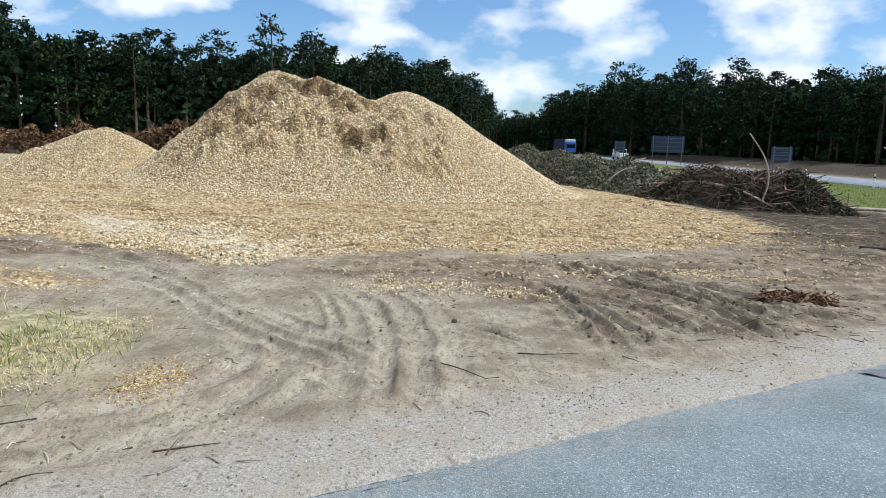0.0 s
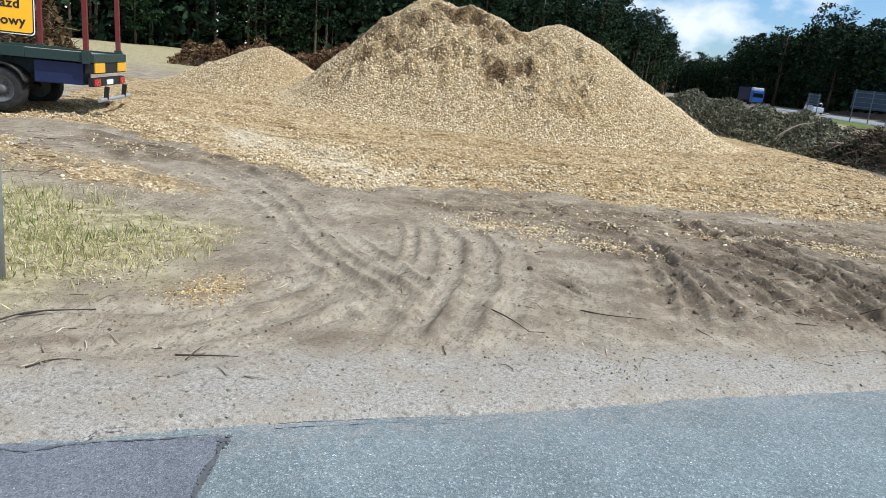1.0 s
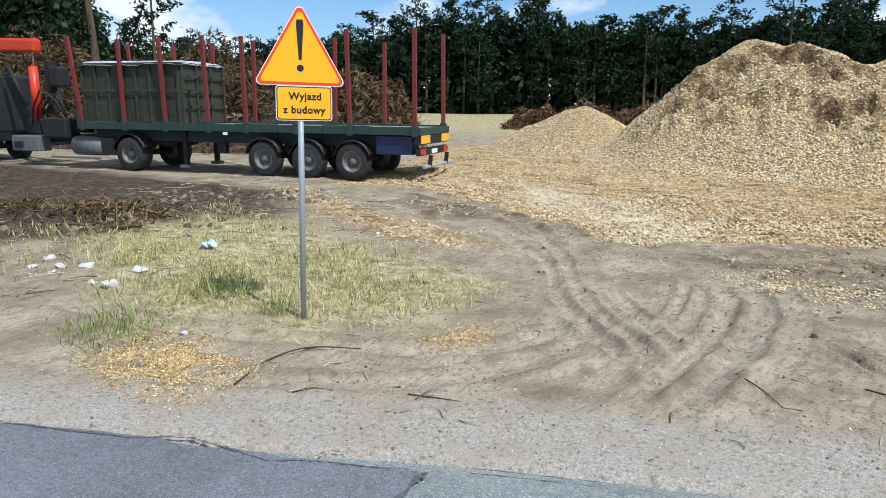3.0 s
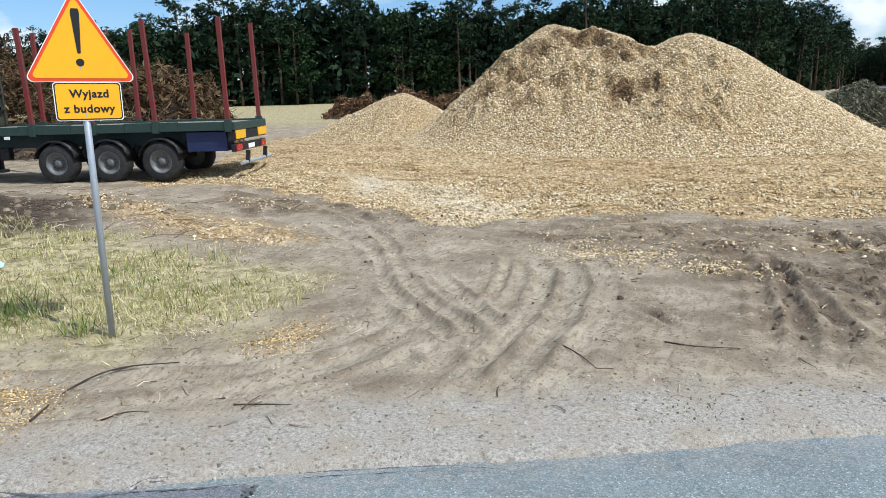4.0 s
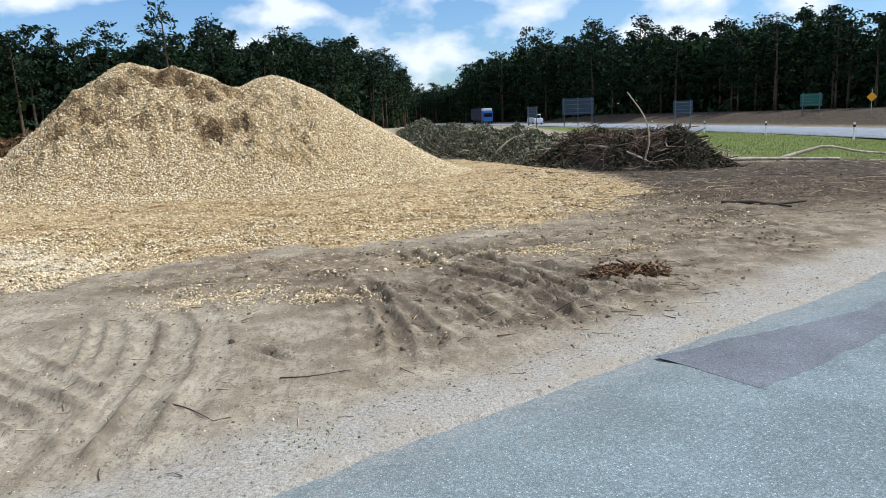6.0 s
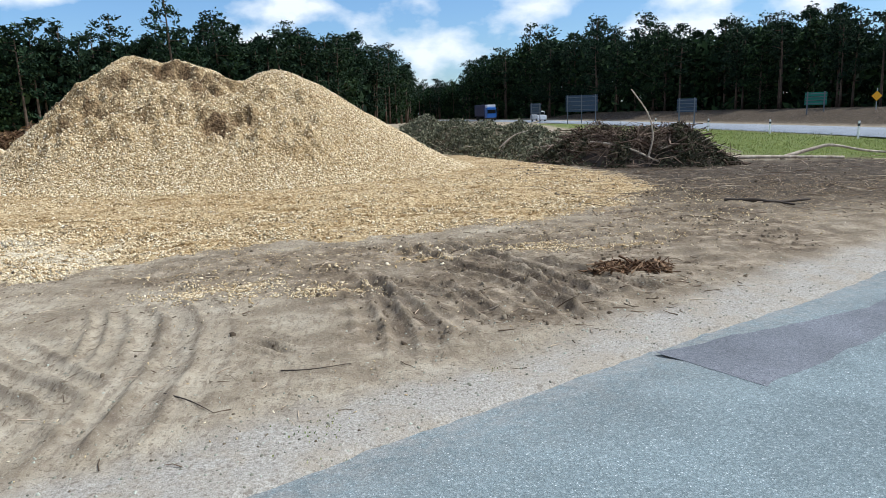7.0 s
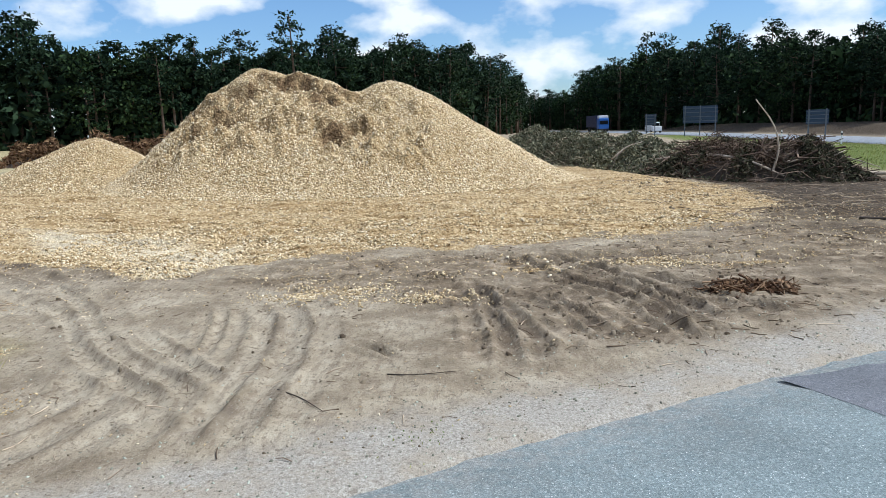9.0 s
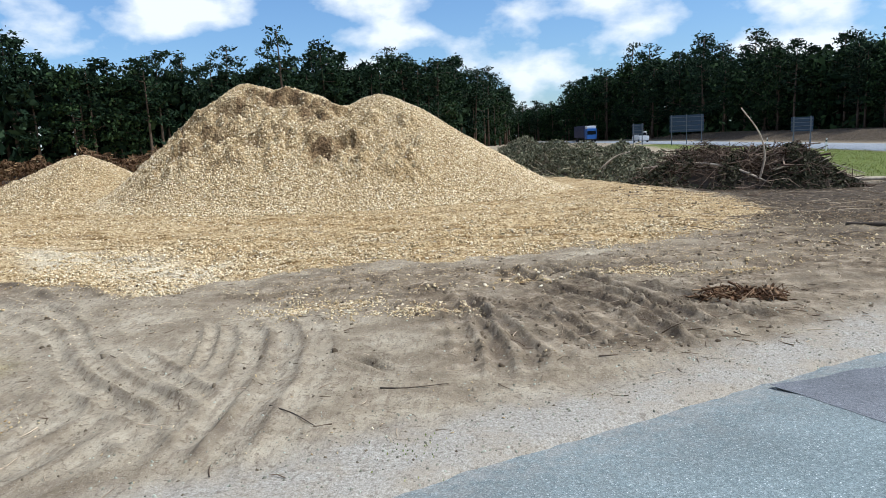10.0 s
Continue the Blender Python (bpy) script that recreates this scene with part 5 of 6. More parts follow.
# ---- brush, roots and logs ----
DEADWOOD = leaf_material("dead_branches", (0.085, 0.063, 0.045), (0.20, 0.155, 0.115), (0.62, 0.53, 0.41))
DARKWOOD = leaf_material("dark_branches", (0.04, 0.028, 0.021), (0.10, 0.076, 0.060), (0.28, 0.225, 0.175))
DARK_NEEDLES = leaf_material("withered_needles", (0.022, 0.021, 0.014), (0.062, 0.058, 0.040), (0.18, 0.155, 0.105))
ROOTWOOD = leaf_material("torn_roots", (0.065, 0.035, 0.022), (0.17, 0.10, 0.062), (0.36, 0.245, 0.16))
NEEDLES = leaf_material("wilting_needles", (0.060, 0.061, 0.042), (0.18, 0.178, 0.125), (0.44, 0.40, 0.295))
DRY_LEAF = leaf_material("dry_brown_leaves", (0.07, 0.035, 0.02), (0.15, 0.085, 0.05), (0.27, 0.175, 0.10))
DARK_SOIL = plain("dark_soil", (0.045, 0.033, 0.024), 0.95, grime=0.5, scale=3, dark=(0.10, 0.075, 0.05))
LOGWOOD = bark_material("bare_log", (0.22, 0.17, 0.125), (0.62, 0.53, 0.42), 5)


def brush_pile(name, line, height, depth, sticks, leaves, wood, leaf, label, seed, long=(0.5, 2.4), leaf_size=0.14, leafy=0.6):
    """A long tangled bank of cut branches over a low core of earth."""
    r = np.random.default_rng(seed)
    path = smooth_line(line, 8)
    seg = np.linalg.norm(np.diff(path, axis=0), axis=1)
    run = np.concatenate([[0], np.cumsum(seg)])

    def spot(n):
        s = r.uniform(0, run[-1], n)
        p = np.stack([np.interp(s, run, path[:, 0]), np.interp(s, run, path[:, 1])], 1)
        q = np.stack([np.interp(s + 0.3, run, path[:, 0]), np.interp(s + 0.3, run, path[:, 1])], 1)
        t = (q - p) / (np.linalg.norm(q - p, axis=1, keepdims=True) + 1e-6)
        v = np.clip(r.normal(size=n) * 0.45, -1.1, 1.1)
        ends = step(s / 1.5) * step((run[-1] - s) / 1.5)
        top = height * (0.55 + 0.45 * vnoise(s / 1.6, s * 0, seed) + 0.35 * vnoise(s / 0.5, v * 2.0, seed + 1)) * np.clip(1 - np.abs(v) ** 1.6 * 0.85, 0.05, 1) * (0.25 + 0.75 * ends)
        pos = p + np.stack([-t[:, 1], t[:, 0]], 1) * (v * depth)[:, None]
        return pos, top
    thing = empty(name, pose(0, 0, 0), label, "brush pile")
    # core
    m, w = len(path), 9
    vs = []
    for i in range(m):
        t = path[min(i + 1, m - 1)] - path[max(i - 1, 0)]
        t /= np.linalg.norm(t)
        nrm = np.array([-t[1], t[0]])
        e = min(1.0, run[i] / 1.5, (run[-1] - run[i]) / 1.5)
        for k in range(w):
            v = -1 + 2 * k / (w - 1)
            p = path[i] + nrm * v * depth * 0.8
            h = 0.5 * height * (1 - v * v) * (0.5 + 0.6 * vnoise(np.array([run[i]]), np.array([v * 2]), seed)[0]) * max(e, 0)
            vs.append((p[0], p[1], gz(p[0], p[1]) - 0.05 + h))
    put_mesh("earth_core", vs, sheet_faces(w, m), DARK_SOIL, thing, smooth=True)
    pos, top = spot(sticks)
    base = rise(pos[:, 0], pos[:, 1])
    z = base + top * r.random(sticks) ** 0.6
    d = random_dirs(r, sticks) * np.array([1, 1, 0.6])
    d /= np.linalg.norm(d, axis=1, keepdims=True)
    ln = r.uniform(long[0], long[1], (sticks, 1)) * r.uniform(0.4, 1, (sticks, 1))
    c = np.column_stack([pos, z])
    a, b = c - d * ln / 2, c + d * ln / 2
    flo = rise(a[:, 0], a[:, 1]) + 0.03
    lid = base + top + 0.12 + 0.75 * (r.random(sticks) > 0.86) * r.random(sticks)
    a[:, 2], b[:, 2] = np.minimum(a[:, 2], lid), np.minimum(b[:, 2], lid)
    a[:, 2] = np.maximum(a[:, 2], flo)
    b[:, 2] = np.maximum(b[:, 2], flo)
    rad = r.uniform(0.006, 0.022, sticks) * (1 + 1.6 * (r.random(sticks) > 0.93))
    v, f = stick_arrays(a, b, rad, 0.1, 3, r)
    tagged(put_mesh("branch_tangle", v, f, wood, thing), kind="stuff")
    pos, top = spot(leaves)
    clump = 0.5 * vnoise(pos[:, 0] * 0.9, pos[:, 1] * 0.9, seed + 4) + 0.5 * vnoise(pos[:, 0] * 2.6, pos[:, 1] * 2.6, seed + 5) + r.normal(size=leaves) * 0.07
    ok = clump > 1 - leafy
    pos, top = pos[ok], top[ok]
    n = len(pos)
    c = np.column_stack([pos, rise(pos[:, 0], pos[:, 1]) + top * r.random(n) ** 0.5 + 0.04])
    d = random_dirs(r, n)
    s = np.cross(d, random_dirs(r, n))
    ls = leaf_size * r.uniform(0.5, 1.5, (n, 1))
    v, f = blade_arrays(c, d * ls, s * ls * 0.38)
    tagged(put_mesh("withered_foliage", v, f, leaf, thing), kind="stuff")
    return thing


brush_pile("brush_pile", [(4.2, 48.0), (6.3, 38.5), (8.4, 33.2), (10.2, 30.0), (11.6, 28.4)], 1.65, 2.0, 2800, 110000, DEADWOOD, NEEDLES,
           "long bank of cut branches with wilting grey-green needles", 41, (0.3, 1.6), 0.078, 0.64)
brush_pile("brush_pile", [(9.4, 30.0), (11.0, 28.2), (12.6, 27.2), (14.0, 26.9), (15.0, 26.9)], 1.5, 1.9, 2600, 52000, DARKWOOD, DARK_NEEDLES,
           "tangled mound of bare dark brown branches and withered twigs", 45, (0.4, 2.0), 0.08, 0.5)
brush_pile("root_pile", [(-38.0, 12.0), (-30.0, 17.0), (-24.0, 21.3), (-19.5, 24.6)], 4.3, 2.6, 6500, 16000, ROOTWOOD, DRY_LEAF,
           "high tangled pile of torn brown roots and stumps", 43, (0.5, 1.8), 0.16, 0.55)
brush_pile("brush_pile", [(-34.0, 52.0), (-27.0, 54.0), (-21.0, 53.0), (-15.5, 50.0)], 2.2, 2.0, 1500, 14000, ROOTWOOD, DRY_LEAF,
           "low far bank of dry brown brush and shrubs", 47, (0.5, 1.8), 0.2, 0.6)
brush_pile("root_pile", [(-14.5, 4.9), (-12.5, 6.3), (-10.5, 7.5)], 0.42, 1.0, 420, 1500, ROOTWOOD, DRY_LEAF,
           "low scraped heap of dry roots and brown turf", 53, (0.2, 0.9), 0.06, 0.5)
brush_pile("root_clump", [(4.75, 10.1), (5.2, 10.35), (5.75, 10.2)], 0.30, 0.3, 260, 260, ROOTWOOD, DRY_LEAF,
           "small dark clump of torn roots and earth", 59, (0.15, 0.5), 0.04, 0.5)


def log_thing(name, pts, r0, r1, label, mat=LOGWOOD, n=9, category="log"):
    fine = smooth_line(pts, 5)
    bm = ring_tube(bmesh.new(), [tuple(p) for p in fine], [(r0 + (r1 - r0) * i / (len(fine) - 1)) * random.uniform(0.9, 1.1) for i in range(len(fine))], n)
    return tagged(part(name, bm, mat, smooth=True), label, category)


log_thing("fallen_log", [(13.2, 25.9, 0.22), (15.6, 25.9, 0.24), (17.6, 25.8, 0.17), (19.2, 25.5, 0.11)], 0.075, 0.05, "long bare fallen log with stripped bark")
log_thing("fallen_log", [(17.2, 26.3, 0.12), (18.6, 26.4, 0.42), (19.3, 26.3, 0.52), (20.6, 26.0, 0.26), (22.6, 25.6, 0.10)], 0.075, 0.035, "crooked pale fallen log raised in the middle")
log_thing("bent_branch", [(11.85, 25.9, 0.4), (12.0, 25.9, 1.2), (11.8, 25.95, 2.0), (11.2, 26.0, 2.85)], 0.04, 0.02, "bare pale branch standing bent out of the brush", category="branch")
log_thing("cut_branch", [(8.9, 29.2, 0.3), (10.1, 28.0, 0.9), (11.2, 26.6, 0.75), (12.1, 25.6, 0.25)], 0.055, 0.03, "pale cut branch arching over the brush", category="branch")
log_thing("cut_branch", [(7.6, 31.2, 0.2), (8.6, 30.2, 0.45), (9.6, 29.2, 0.35)], 0.05, 0.03, "pale cut branch lying in the brush", category="branch")
log_thing("cut_branch", [(8.0, 31.0, 0.5), (8.9, 30.0, 0.55), (9.8, 29.4, 0.75)], 0.05, 0.03, "pale cut branch lying in the brush", category="branch")
log_thing("cut_branch", [(7.4, 31.6, 0.3), (7.6, 31.4, 0.8), (7.9, 31.2, 1.15)], 0.05, 0.02, "thin bare branch sticking up from the brush", category="branch")
log_thing("fallen_branch", [(9.72, 16.22, 0.06), (10.2, 15.75, 0.1), (10.5, 15.5, 0.07), (11.3, 15.5, 0.1)], 0.05, 0.025, "dark fallen branch lying on the mud", DARK_SOIL, category="branch")
log_thing("fallen_branch", [(10.2, 16.1, 0.06), (10.45, 15.6, 0.08), (10.7, 15.1, 0.06)], 0.04, 0.02, "dark fallen branch lying on the mud", DARK_SOIL, category="branch")
pile_rng = random.Random(91)
for k in range(16):
    t = pile_rng.random()
    x, y = 7.2 + 7.6 * t, 31.8 - 6.6 * t ** 0.8 + pile_rng.uniform(-0.4, 0.8)
    a, ln, z = pile_rng.uniform(-0.9, 0.5), pile_rng.uniform(0.5, 1.3), pile_rng.uniform(0.15, 1.1)
    lift = pile_rng.uniform(-0.25, 0.45)
    log_thing("cut_branch", [(x - ln * math.cos(a), y - ln * math.sin(a), max(0.1, z - lift)), (x, y, z + pile_rng.uniform(0, 0.2)), (x + ln * math.cos(a), y + ln * math.sin(a), max(0.1, z + lift))],
              pile_rng.uniform(0.025, 0.05), 0.015, "pale cut branch lying in the brush", n=6, category="branch")
DARK_TWIG = plain("dark_twig_bark", (0.06, 0.042, 0.03), 0.9, grime=0.4, scale=20)
log_thing("fallen_twig", [(-3.13, 3.97, gz(-3.13, 3.97) + 0.008), (-3.36, 4.5, gz(-3.36, 4.5) + 0.015), (-3.27, 4.87, gz(-3.27, 4.87) + 0.025), (-2.95, 5.23, gz(-2.95, 5.23) + 0.01)], 0.010, 0.005, "long dark twig lying on the sand", DARK_TWIG, 6, "twig")
log_thing("fallen_twig", [(-3.30, 4.83, gz(-3.30, 4.83) + 0.03), (-3.16, 4.92, gz(-3.16, 4.92) + 0.04), (-3.08, 5.02, gz(-3.08, 5.02) + 0.03)], 0.009, 0.004, "short dark twig lying on the sand", DARK_TWIG, 6, "twig")
for pts in ([(-0.07, 6.96), (0.2, 6.72), (0.45, 6.44)], [(0.85, 7.35), (1.12, 7.29), (1.48, 7.40)], [(-1.9, 4.75), (-1.7, 4.85), (-1.5, 4.93)], [(-2.6, 4.15), (-2.5, 4.28), (-2.35, 4.36)]):
    log_thing("fallen_twig", [(x, y, gz(x, y) + 0.006) for x, y in pts], 0.007, 0.003, "dark broken twig lying on the sand", DARK_TWIG, 6, "twig")


# ---- stones, litter, grass ----
STONE = plain("white_stone", (0.56, 0.54, 0.50), 0.9, grime=0.6, scale=14, dark=(0.20, 0.18, 0.15))
PEBBLE = leaf_material("pebbles", (0.16, 0.14, 0.12), (0.34, 0.31, 0.27), (0.62, 0.60, 0.56))
CLOD = leaf_material("earth_clods", (0.085, 0.063, 0.046), (0.17, 0.134, 0.10), (0.29, 0.24, 0.19))
BLADE = leaf_material("grass_blades", (0.22, 0.235, 0.075), (0.56, 0.485, 0.24), (0.80, 0.70, 0.43))
VERGE = leaf_material("verge_blades", (0.06, 0.095, 0.018), (0.14, 0.18, 0.035), (0.25, 0.26, 0.08))
WEED = leaf_material("green_weeds", (0.09, 0.15, 0.035), (0.20, 0.255, 0.08), (0.42, 0.40, 0.18))


def stone(x, y, size, mat, name, label, flat=0.6, seed=0):
    """An angular broken stone, half sunk."""
    r = random.Random(seed)
    bm = bmesh.new()
    for _ in range(16):
        v = Vector((r.gauss(0, 1), r.gauss(0, 1), r.gauss(0, 1))).normalized() * r.uniform(0.75, 1.1)
        bm.verts.new((v.x * size * 1.25, v.y * size * 0.85, v.z * size * flat))
    bmesh.ops.convex_hull(bm, input=bm.verts[:])
    bmesh.ops.delete(bm, geom=[v for v in bm.verts if not v.link_faces], context="VERTS")
    bmesh.ops.bevel(bm, geom=bm.edges[:], offset=size * 0.07, segments=1, affect="EDGES")
    ob = part(name, bm, mat)
    ob.matrix_world = pose(x, y, gz(x, y) + size * flat * 0.3, r.uniform(-12, 12), r.uniform(-12, 12), r.uniform(0, 360))
    return tagged(ob, label, "stone")


for i, (x, y, s) in enumerate(((-8.08, 4.93, 0.11), (-7.47, 5.36, 0.12), (-6.96, 5.43, 0.07), (-6.93, 4.71, 0.13), (-7.25, 4.62, 0.08), (-8.4, 4.7, 0.09), (-8.15, 4.5, 0.06), (-9.0, 4.8, 0.11), (-8.7, 4.45, 0.08))):
    stone(x, y, s, STONE, "stone", "white chalky stone lying in dry grass", 0.6, i)
stone(-4.55, 4.35, 0.055, STONE, "stone", "small white stone beside spilled chips", 0.5, 21)
LITTER = plain("pale_blue_plastic", (0.45, 0.62, 0.68), 0.35, grime=0.1)
bm = bmesh.new()
bmesh.ops.create_grid(bm, x_segments=9, y_segments=7, size=0.11)
for v in bm.verts:
    v.co.z = 0.05 + 0.09 * noise.noise(v.co * 14) + random.uniform(-0.012, 0.012)
bmesh.ops.solidify(bm, geom=bm.faces[:], thickness=0.003)
ob = part("plastic_bag", bm, LITTER, smooth=True)
ob.matrix_world = pose(-7.98, 6.74, gz(-7.98, 6.74) + 0.02, 8, -5, 30)
tagged(ob, "crumpled pale blue plastic bag lying in dry grass", "litter")


def lumps(name, boxes, mat, label, category, rng):
    """Many small stones or clods, as rough blocks."""
    allv, allf, base = [], [], 0
    for x0, x1, y0, y1, count, keep, lo, hi in boxes:
        x, y = rng.uniform(x0, x1, count), rng.uniform(y0, y1, count)
        ok = rng.random(count) < keep(x, y)
        x, y = x[ok], y[ok]
        n = len(x)
        sz = lo + (hi - lo) * rng.random((n, 1)) ** 3
        up = random_dirs(rng, n) * 0.4 + [[0, 0, 1]]
        up /= np.linalg.norm(up, axis=1, keepdims=True)
        ax = np.cross(up, random_dirs(rng, n))
        ax /= np.linalg.norm(ax, axis=1, keepdims=True) + 1e-9
        c = np.stack([x, y, ground_z(x, y) + sz[:, 0] * 0.25], 1)
        v, f = slab_arrays(c, ax * sz, np.cross(up, ax) * sz * rng.uniform(0.5, 1, (n, 1)), up * sz * rng.uniform(0.4, 0.8, (n, 1)))
        v = v.reshape(n, 8, 3)
        top = v[:, 4:].mean(1, keepdims=True)
        v[:, 4:] = top + (v[:, 4:] - top) * rng.uniform(0.3, 0.9, (n, 4, 1))
        v += rng.normal(size=v.shape) * sz[:, :, None] * 0.12
        allv.append(v.reshape(-1, 3))
        allf.append(f + base)
        base += n * 8
    return tagged(put_mesh(name, np.concatenate(allv), np.concatenate(allf), mat), label, category, kind="stuff")


def on_verge(x, y):
    v = road_v(x, y) - edge_v(road_u(x, y))
    return (v > -0.25) * np.clip(1.1 - np.abs(v - 0.3) / 1.6, 0.04, 1)


def in_mud(x, y):
    c, m, g, s, r_ = cover(x, y)
    return np.clip(m * 0.9 * step(fbm(x * 0.9, y * 0.9, 44, 3) * 2 + 0.5) + 0.05, 0, 1) * (road_v(x, y) > 4.9)


def in_ruts(x, y):
    return np.clip(rut_field(x, y)[1], 0, 1)


lump_rng = np.random.default_rng(21)
lumps("pebbles", [(-6, 9, 2.5, 10.5, 16000, on_verge, 0.003, 0.013), (-6, 5, 4, 10, 2500, lambda x, y: 0.5 + 0 * x, 0.003, 0.012)], PEBBLE, "small pale grit and pebbles along the road edge", "pebbles", lump_rng)
lumps("earth_clods", [(-6, 7, 4.2, 12, 7000, lambda x, y: 0.55 * (road_v(x, y) > 4.3) * np.clip(0.5 + 2.2 * fbm(x * 0.8, y * 0.8, 15, 3), 0.05, 1), 0.003, 0.014), (-5, 9, 7, 14.5, 5000, in_mud, 0.005, 0.035), (0, 6, 7, 14, 5000, in_ruts, 0.006, 0.038), (-14, -7, 4, 13, 1500, lambda x, y: cover(x, y)[4] * 0.8, 0.01, 0.08), (6, 22, 13, 27, 3500, lambda x, y: 0.6 + 0 * x, 0.008, 0.04)], CLOD, "dark crumbled earth clods on the churned mud", "earth", lump_rng)


def twigs(name, boxes, rng, mat, label):
    aa, bb, rr = [], [], []
    for x0, x1, y0, y1, n, long in boxes:
        x, y = rng.uniform(x0, x1, n), rng.uniform(y0, y1, n)
        t = rng.uniform(0, 2 * np.pi, n)
        ln = rng.uniform(0.25, 1, n) * long
        x2, y2 = x + np.cos(t) * ln, y + np.sin(t) * ln
        ok = (road_v(x, y) > 4.4) & (road_v(x2, y2) > 4.4)
        x, y, x2, y2 = x[ok], y[ok], x2[ok], y2[ok]
        aa.append(np.stack([x, y, ground_z(x, y) + 0.008], 1))
        bb.append(np.stack([x2, y2, ground_z(x2, y2) + 0.012], 1))
        rr.append(rng.uniform(0.002, 0.006, len(x)) * (1 + long))
    v, f = stick_arrays(np.concatenate(aa), np.concatenate(bb), np.concatenate(rr), 0.06, 4, rng)
    return tagged(put_mesh(name, v, f, mat), label, "twigs", kind="stuff")


twigs("scattered_twigs", [(-5, 7, 4, 13, 420, 0.22), (-16, -7, 3, 13, 900, 0.5), (6, 24, 14, 28, 900, 0.9), (2, 6.5, 8, 14, 250, 0.3)], np.random.default_rng(33), DEADWOOD, "short dry twigs scattered over the ground")


def grass(name, places, rng, mat, label, high):
    cs, al, sd = [], [], []
    for x0, x1, y0, y1, n, keep, h in places:
        x, y = rng.uniform(x0, x1, n), rng.uniform(y0, y1, n)
        ok = rng.random(n) < keep(x, y)
        x, y = x[ok], y[ok]
        n = len(x)
        tall = h * rng.uniform(0.35, 1.2, (n, 1)) * (0.5 + 1.0 * vnoise(x * 1.6, y * 1.6, 66))[:, None]
        d = rng.normal(size=(n, 3)) * 0.42 + [[0, 0, 1.0]]
        d /= np.linalg.norm(d, axis=1, keepdims=True)
        s = np.cross(d, random_dirs(rng, n))
        s /= np.linalg.norm(s, axis=1, keepdims=True) + 1e-9
        root = np.stack([x, y, ground_z(x, y) - 0.005], 1)
        cs.append(root + d * tall * 0.5)
        al.append(d * tall * 0.5)
        sd.append(s * rng.uniform(0.003, 0.007, (n, 1)) * (1 + h))
    v, f = blade_arrays(np.concatenate(cs), np.concatenate(al), np.concatenate(sd))
    return tagged(put_mesh(name, v, f, mat), label, "grass", kind="stuff")


def in_grass(x, y):
    return step((inside(x, y, GRASS) + 1.0 * fbm(x * 1.2, y * 1.2, 3, 3)) / 0.9 + 0.2) * np.clip(0.1 + 2.6 * (fbm(x * 1.1, y * 1.1, 8, 3) + 0.16), 0.05, 1)


def round_spot(px, py, r):
    return lambda x, y: np.exp(-((x - px) ** 2 + (y - py) ** 2) / r ** 2)


grass_rng = np.random.default_rng(77)
grass("dry_grass", [(-11, -3, 4, 10.5, 26000, in_grass, 0.12), (-11.5, -8, 4, 9, 3000, lambda x, y: 0.5 + 0 * x, 0.2)], grass_rng, BLADE, "sparse dry yellow-green grass round the sign pole", 0.2)
grass("green_weeds", [(-6.6, -4.6, 4.5, 6.2, 1700, round_spot(-5.56, 5.33, 0.33), 0.33), (-4.9, -4.1, 5.0, 5.8, 700, round_spot(-4.5, 5.41, 0.14), 0.26), (-6.4, -4.4, 3.4, 4.8, 2600, round_spot(-5.3, 3.95, 0.45), 0.13),
                      (-8.5, -6, 4.2, 6.2, 1500, lambda x, y: 0.5 * in_grass(x, y), 0.2), (-6.5, -4, 6.5, 8.8, 1800, lambda x, y: 0.5 * in_grass(x, y), 0.16)], grass_rng, WEED, "green weeds and taller tufts among dry grass", 0.4)
grass("dry_grass", [(0.7, 2.0, 5.5, 6.5, 700, round_spot(1.28, 5.98, 0.22), 0.035), (2.4, 3.2, 6.6, 7.3, 200, round_spot(2.7, 6.95, 0.12), 0.03)], grass_rng, WEED, "small dry weeds at the edge of the asphalt", 0.1)
grass("verge_grass", [(16, 34, 24, 60, 24000, lambda x, y: step(inside(x, y, VERGE_GRASS) / 1.0 + 0.5), 0.16)], grass_rng, VERGE, "bright green grass strip beside the main road", 0.4)


# ---- cracks in the road, and painted edge shadow ----
def crack(pts, width, label="dark crack and edge-shadow line in the asphalt"):
    line = smooth_line(pts, 26)
    rg = np.random.default_rng(int(abs(pts[0][0]) * 100))
    drift = np.cumsum(rg.normal(size=line.shape) * 0.003, 0)
    line = line + drift - np.linspace(0, 1, len(line))[:, None] * drift[-1]
    t = np.gradient(line, axis=0)
    t /= np.linalg.norm(t, axis=1, keepdims=True)
    nrm = np.stack([-t[:, 1], t[:, 0]], 1)
    w = (width * rg.uniform(0.1, 1.5, len(line)) * (0.3 + 0.9 * vnoise(np.arange(len(line)) / 7.0, np.zeros(len(line)), 3)))[:, None]
    z = np.full((len(line), 1), 0.009)
    v = np.stack([np.hstack([line - nrm * w, z]), np.hstack([line + nrm * w, z])], 1).reshape(-1, 3)
    return tagged(put_mesh("road_crack", v, sheet_faces(2, len(line)), TAR), label, "crack", kind="structure")


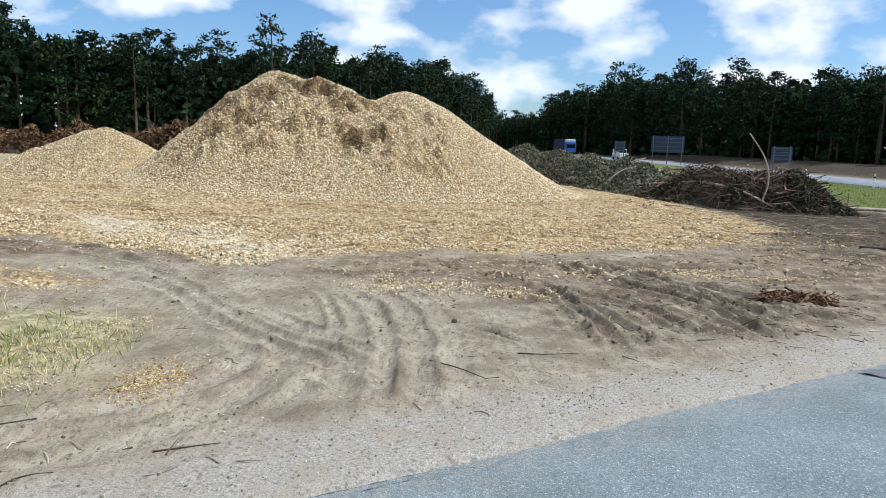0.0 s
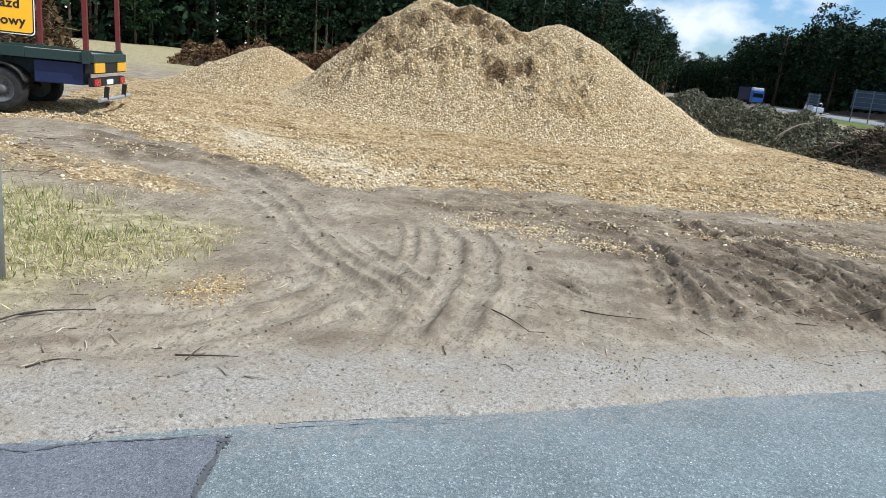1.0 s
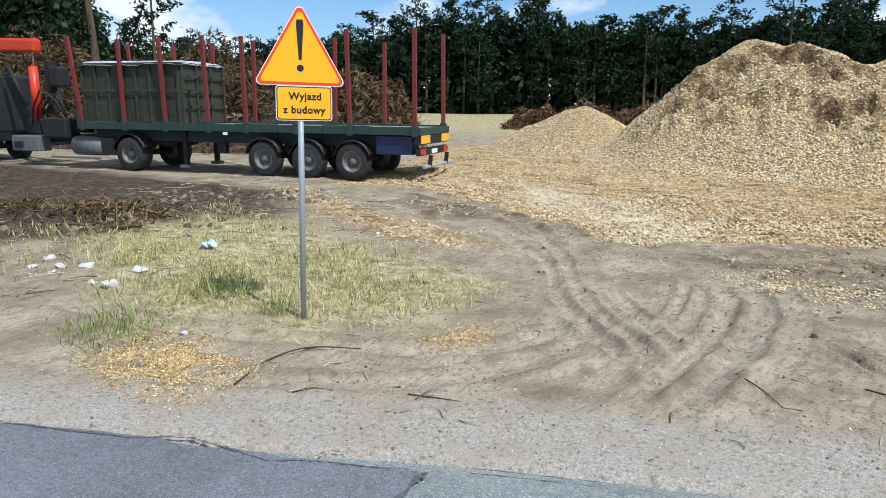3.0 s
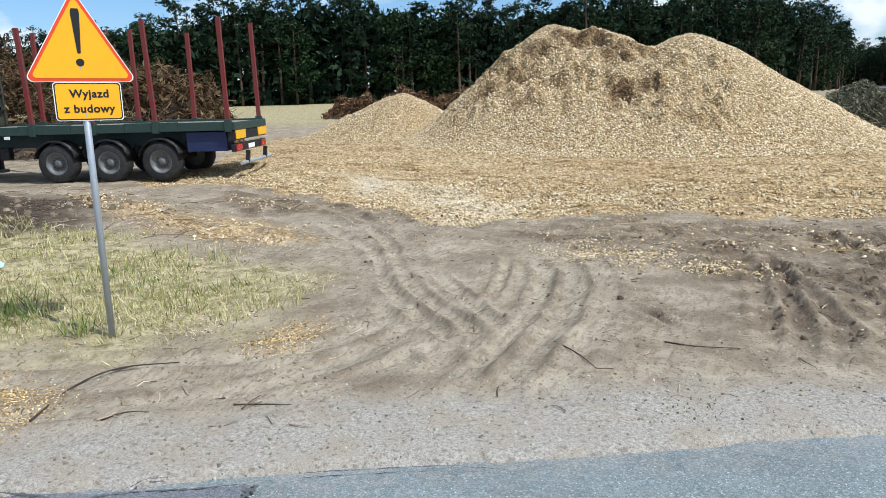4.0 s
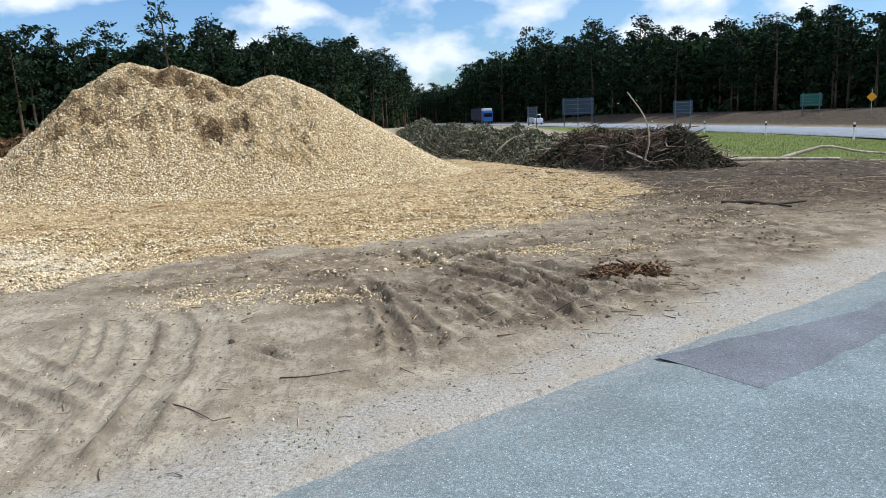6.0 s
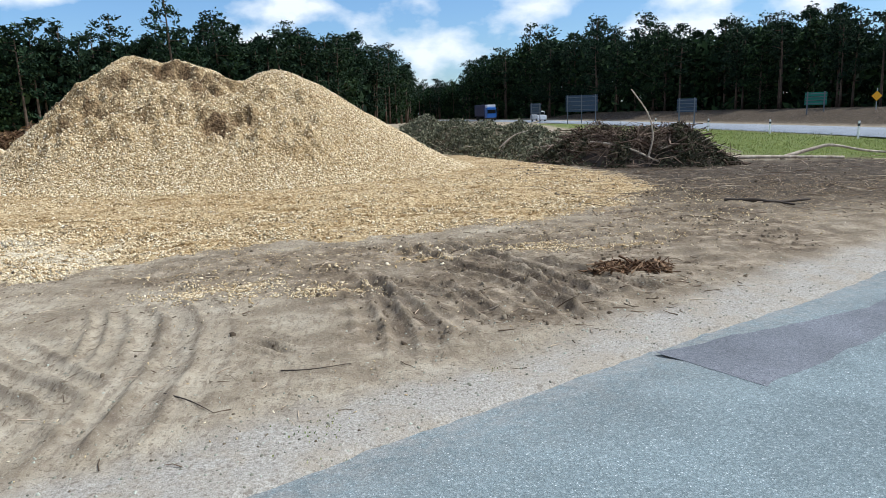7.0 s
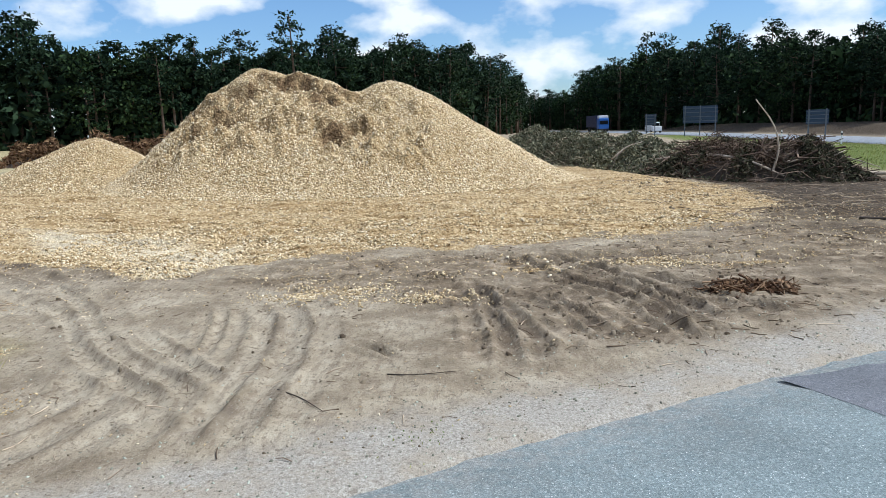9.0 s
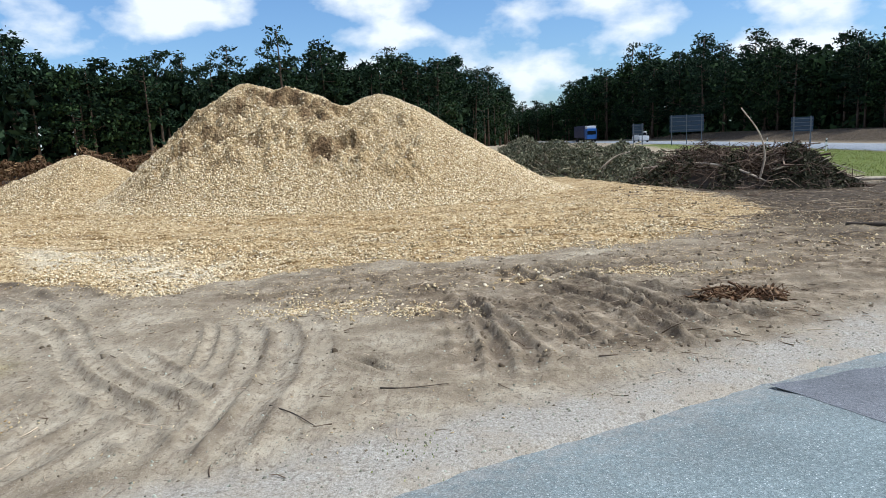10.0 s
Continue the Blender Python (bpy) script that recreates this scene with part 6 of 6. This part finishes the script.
# this dark strip paints the shadow along the asphalt's edge
crack([(-5.2, 1.75), (-3.62, 2.56), (-2.89, 2.93), (-2.6, 3.16), (-2.28, 3.28), (-1.86, 3.40)], 0.014)
crack([(-1.86, 3.41), (-1.61, 3.62), (-1.06, 3.93)], 0.009)
crack([(-0.81, 4.17), (-0.46, 4.38), (-0.3, 4.46)], 0.008)
crack([(-0.25, 4.50), (0.0, 4.62), (0.33, 4.70)], 0.004)
crack([(-1.0, 3.95), (-0.96, 3.74), (-0.85, 3.35), (-0.62, 2.75)], 0.024, "dark tar seam between two asphalt stretches")
crack([(-1.70, 3.60), (-1.66, 3.72), (-1.56, 3.80)], 0.005)


# ---- beyond the main road ----
BOARD_BACK = plain("grey_blue_aluminium", (0.035, 0.06, 0.10), 0.5, 0.2, grime=0.2, scale=2)
POST_GREY = plain("dull_grey_steel", (0.14, 0.16, 0.18), 0.6, 0.2, grime=0.3, scale=3)
BOARD_GREEN = plain("green_sign_face", (0.0, 0.16, 0.11), 0.4, grime=0.1, scale=2)
LORRY_BLUE = plain("blue_lorry_paint", (0.03, 0.13, 0.42), 0.35, grime=0.15, scale=2)
CAR_WHITE = plain("white_car_paint", (0.70, 0.72, 0.74), 0.3, grime=0.1, scale=2)


def road_board(name, x0, y0, x1, y1, low, high, mat, label, rails=4):
    z0 = float(rise(np.array([x0]), np.array([y0]))[0])
    ln = math.hypot(x1 - x0, y1 - y0)
    t = empty(name, pose(x0, y0, z0, 0, 0, math.degrees(math.atan2(y1 - y0, x1 - x0))), label, "road sign")
    n = max(1, round((high - low) / 0.5))
    for i in range(n):
        a, b = low + (high - low) * i / n, low + (high - low) * (i + 1) / n
        part("board_panel", box((0, 0, a + 0.01), (ln, 0.05, b - 0.01), 0.006), mat, t)
    for k in ((0.12, 0.88) if ln < 3 else (0.06, 0.5, 0.94)):
        part("post", box((ln * k - 0.06, -0.12, -0.3), (ln * k + 0.06, -0.002, high + 0.06), 0.01), POST_GREY, t, "grey steel post")
    for i in range(rails):
        z = low + (high - low) * (i + 0.5) / rails
        part("rail", box((0.03, -0.045, z - 0.03), (ln - 0.03, -0.004, z + 0.03), 0.004), POST_GREY, t)
    return t


road_board("road_board", 30.3, 102.0, 34.7, 100.9, 1.75, 4.1, BOARD_BACK, "large grey-blue back of a road sign board on steel posts")
road_board("road_board", 32.5, 69.5, 34.3, 68.9, 1.5, 2.85, BOARD_BACK, "grey-blue back of a road sign board on steel posts")
road_board("road_board", 26.5, 108.2, 28.1, 107.9, 1.6, 3.2, BOARD_BACK, "small grey-blue back of a road sign board on posts")
road_board("direction_board", 45.2, 68.2, 46.9, 67.2, 0.95, 2.2, BOARD_GREEN, "green direction board on grey posts by the road")
ys = empty("warning_sign", pose(47.2, 60.7, float(rise(np.array([47.2]), np.array([60.7]))[0]), 0, 0, -38), "yellow diamond road sign on a thin pole far off", "road sign")
part("post", rod((0, 0.05, -0.2), (0, 0.05, 1.9), 0.04, n=10), ZINC, ys)
part("yellow_plate", plate(rounded([(0, 0.75), (0.42, 1.2), (0, 1.65), (-0.42, 1.2)], 0.05), 0, 0.01), SIGN_YELLOW, ys)
for y in (38.0, 48.0, 58.0, 70.0):
    x = float(np.interp(y, HIGHWAY[:, 1], HIGHWAY[:, 0])) - 5.2
    p = empty("marker_post", pose(x, y, 0), "slim white roadside marker post with a dark band", "marker post", "marker posts along the main road")
    part("post", box((-0.06, -0.03, 0), (0.06, 0.03, 1.0), 0.02), SIGN_WHITE, p)
    part("band", box((-0.063, -0.033, 0.72), (0.063, 0.033, 0.86)), SIGN_BLACK, p)


def lorry(x, y, turn):
    t = empty("lorry", pose(x, y, 0.10, 0, 0, turn), "blue lorry with a pale roof on the main road", "lorry")
    cab = part("cab", box((-1.22, 0, 0.6), (1.22, 2.2, 3.2), 0.15), LORRY_BLUE, t)
    part("windscreen", box((-1.05, -0.02, 1.75), (1.05, 0.03, 2.65), 0.01), GLASS_DARK, cab)
    part("roof_deflector", box((-1.15, 0.35, 3.2), (1.15, 2.1, 3.85), 0.15), CAR_WHITE, cab)
    part("bumper", box((-1.22, -0.08, 0.35), (1.22, 0.3, 0.75), 0.05), CHASSIS, t)
    part("cargo_body", box((-1.25, 2.5, 1.1), (1.25, 12.5, 3.9), 0.05), BLUE_STEEL, t)
    part("chassis_rail", box((-0.5, 0.4, 0.75), (0.5, 12.0, 1.08)), CHASSIS, t)
    for yy in (1.0, 3.6, 9.2, 10.5):
        for xx, o in ((-1.05, -1), (1.05, 1)):
            w = part("wheel", lathe([(0.3, -0.15), (0.48, -0.15), (0.5, -0.1), (0.5, 0.1), (0.48, 0.15), (0.3, 0.15)], 20), RUBBER, t, smooth=True)
            w.matrix_basis = pose(xx, yy, 0.5, 0, 0, 90)
    return t


def van(x, y, turn, mat, label):
    t = empty("van", pose(x, y, 0.10, 0, 0, turn), label, "van")
    bm = box((-0.88, 0, 0.35), (0.88, 4.6, 1.2), 0.1)
    body = part("body", bm, mat, t)
    part("cabin", box((-0.8, 0.95, 1.2), (0.8, 4.55, 1.95), 0.14), mat, t)
    part("windscreen", box((-0.7, 0.90, 1.28), (0.7, 0.98, 1.82), 0.01), GLASS_DARK, t)
    for yy in (0.85, 3.7):
        for xx in (-0.8, 0.8):
            w = part("wheel", lathe([(0.18, -0.1), (0.3, -0.1), (0.32, -0.06), (0.32, 0.06), (0.3, 0.1), (0.18, 0.1)], 18), RUBBER, t, smooth=True)
            w.matrix_basis = pose(xx, yy, 0.32, 0, 0, 90)
    for xx in (-0.65, 0.65):
        part("headlight", box((xx - 0.14, -0.02, 0.72), (xx + 0.14, 0.04, 0.88), 0.02), SIGN_WHITE, body)
    return t


lorry(31.6, 172, 5)
van(34.0, 131, 4, CAR_WHITE, "white van on the main road")
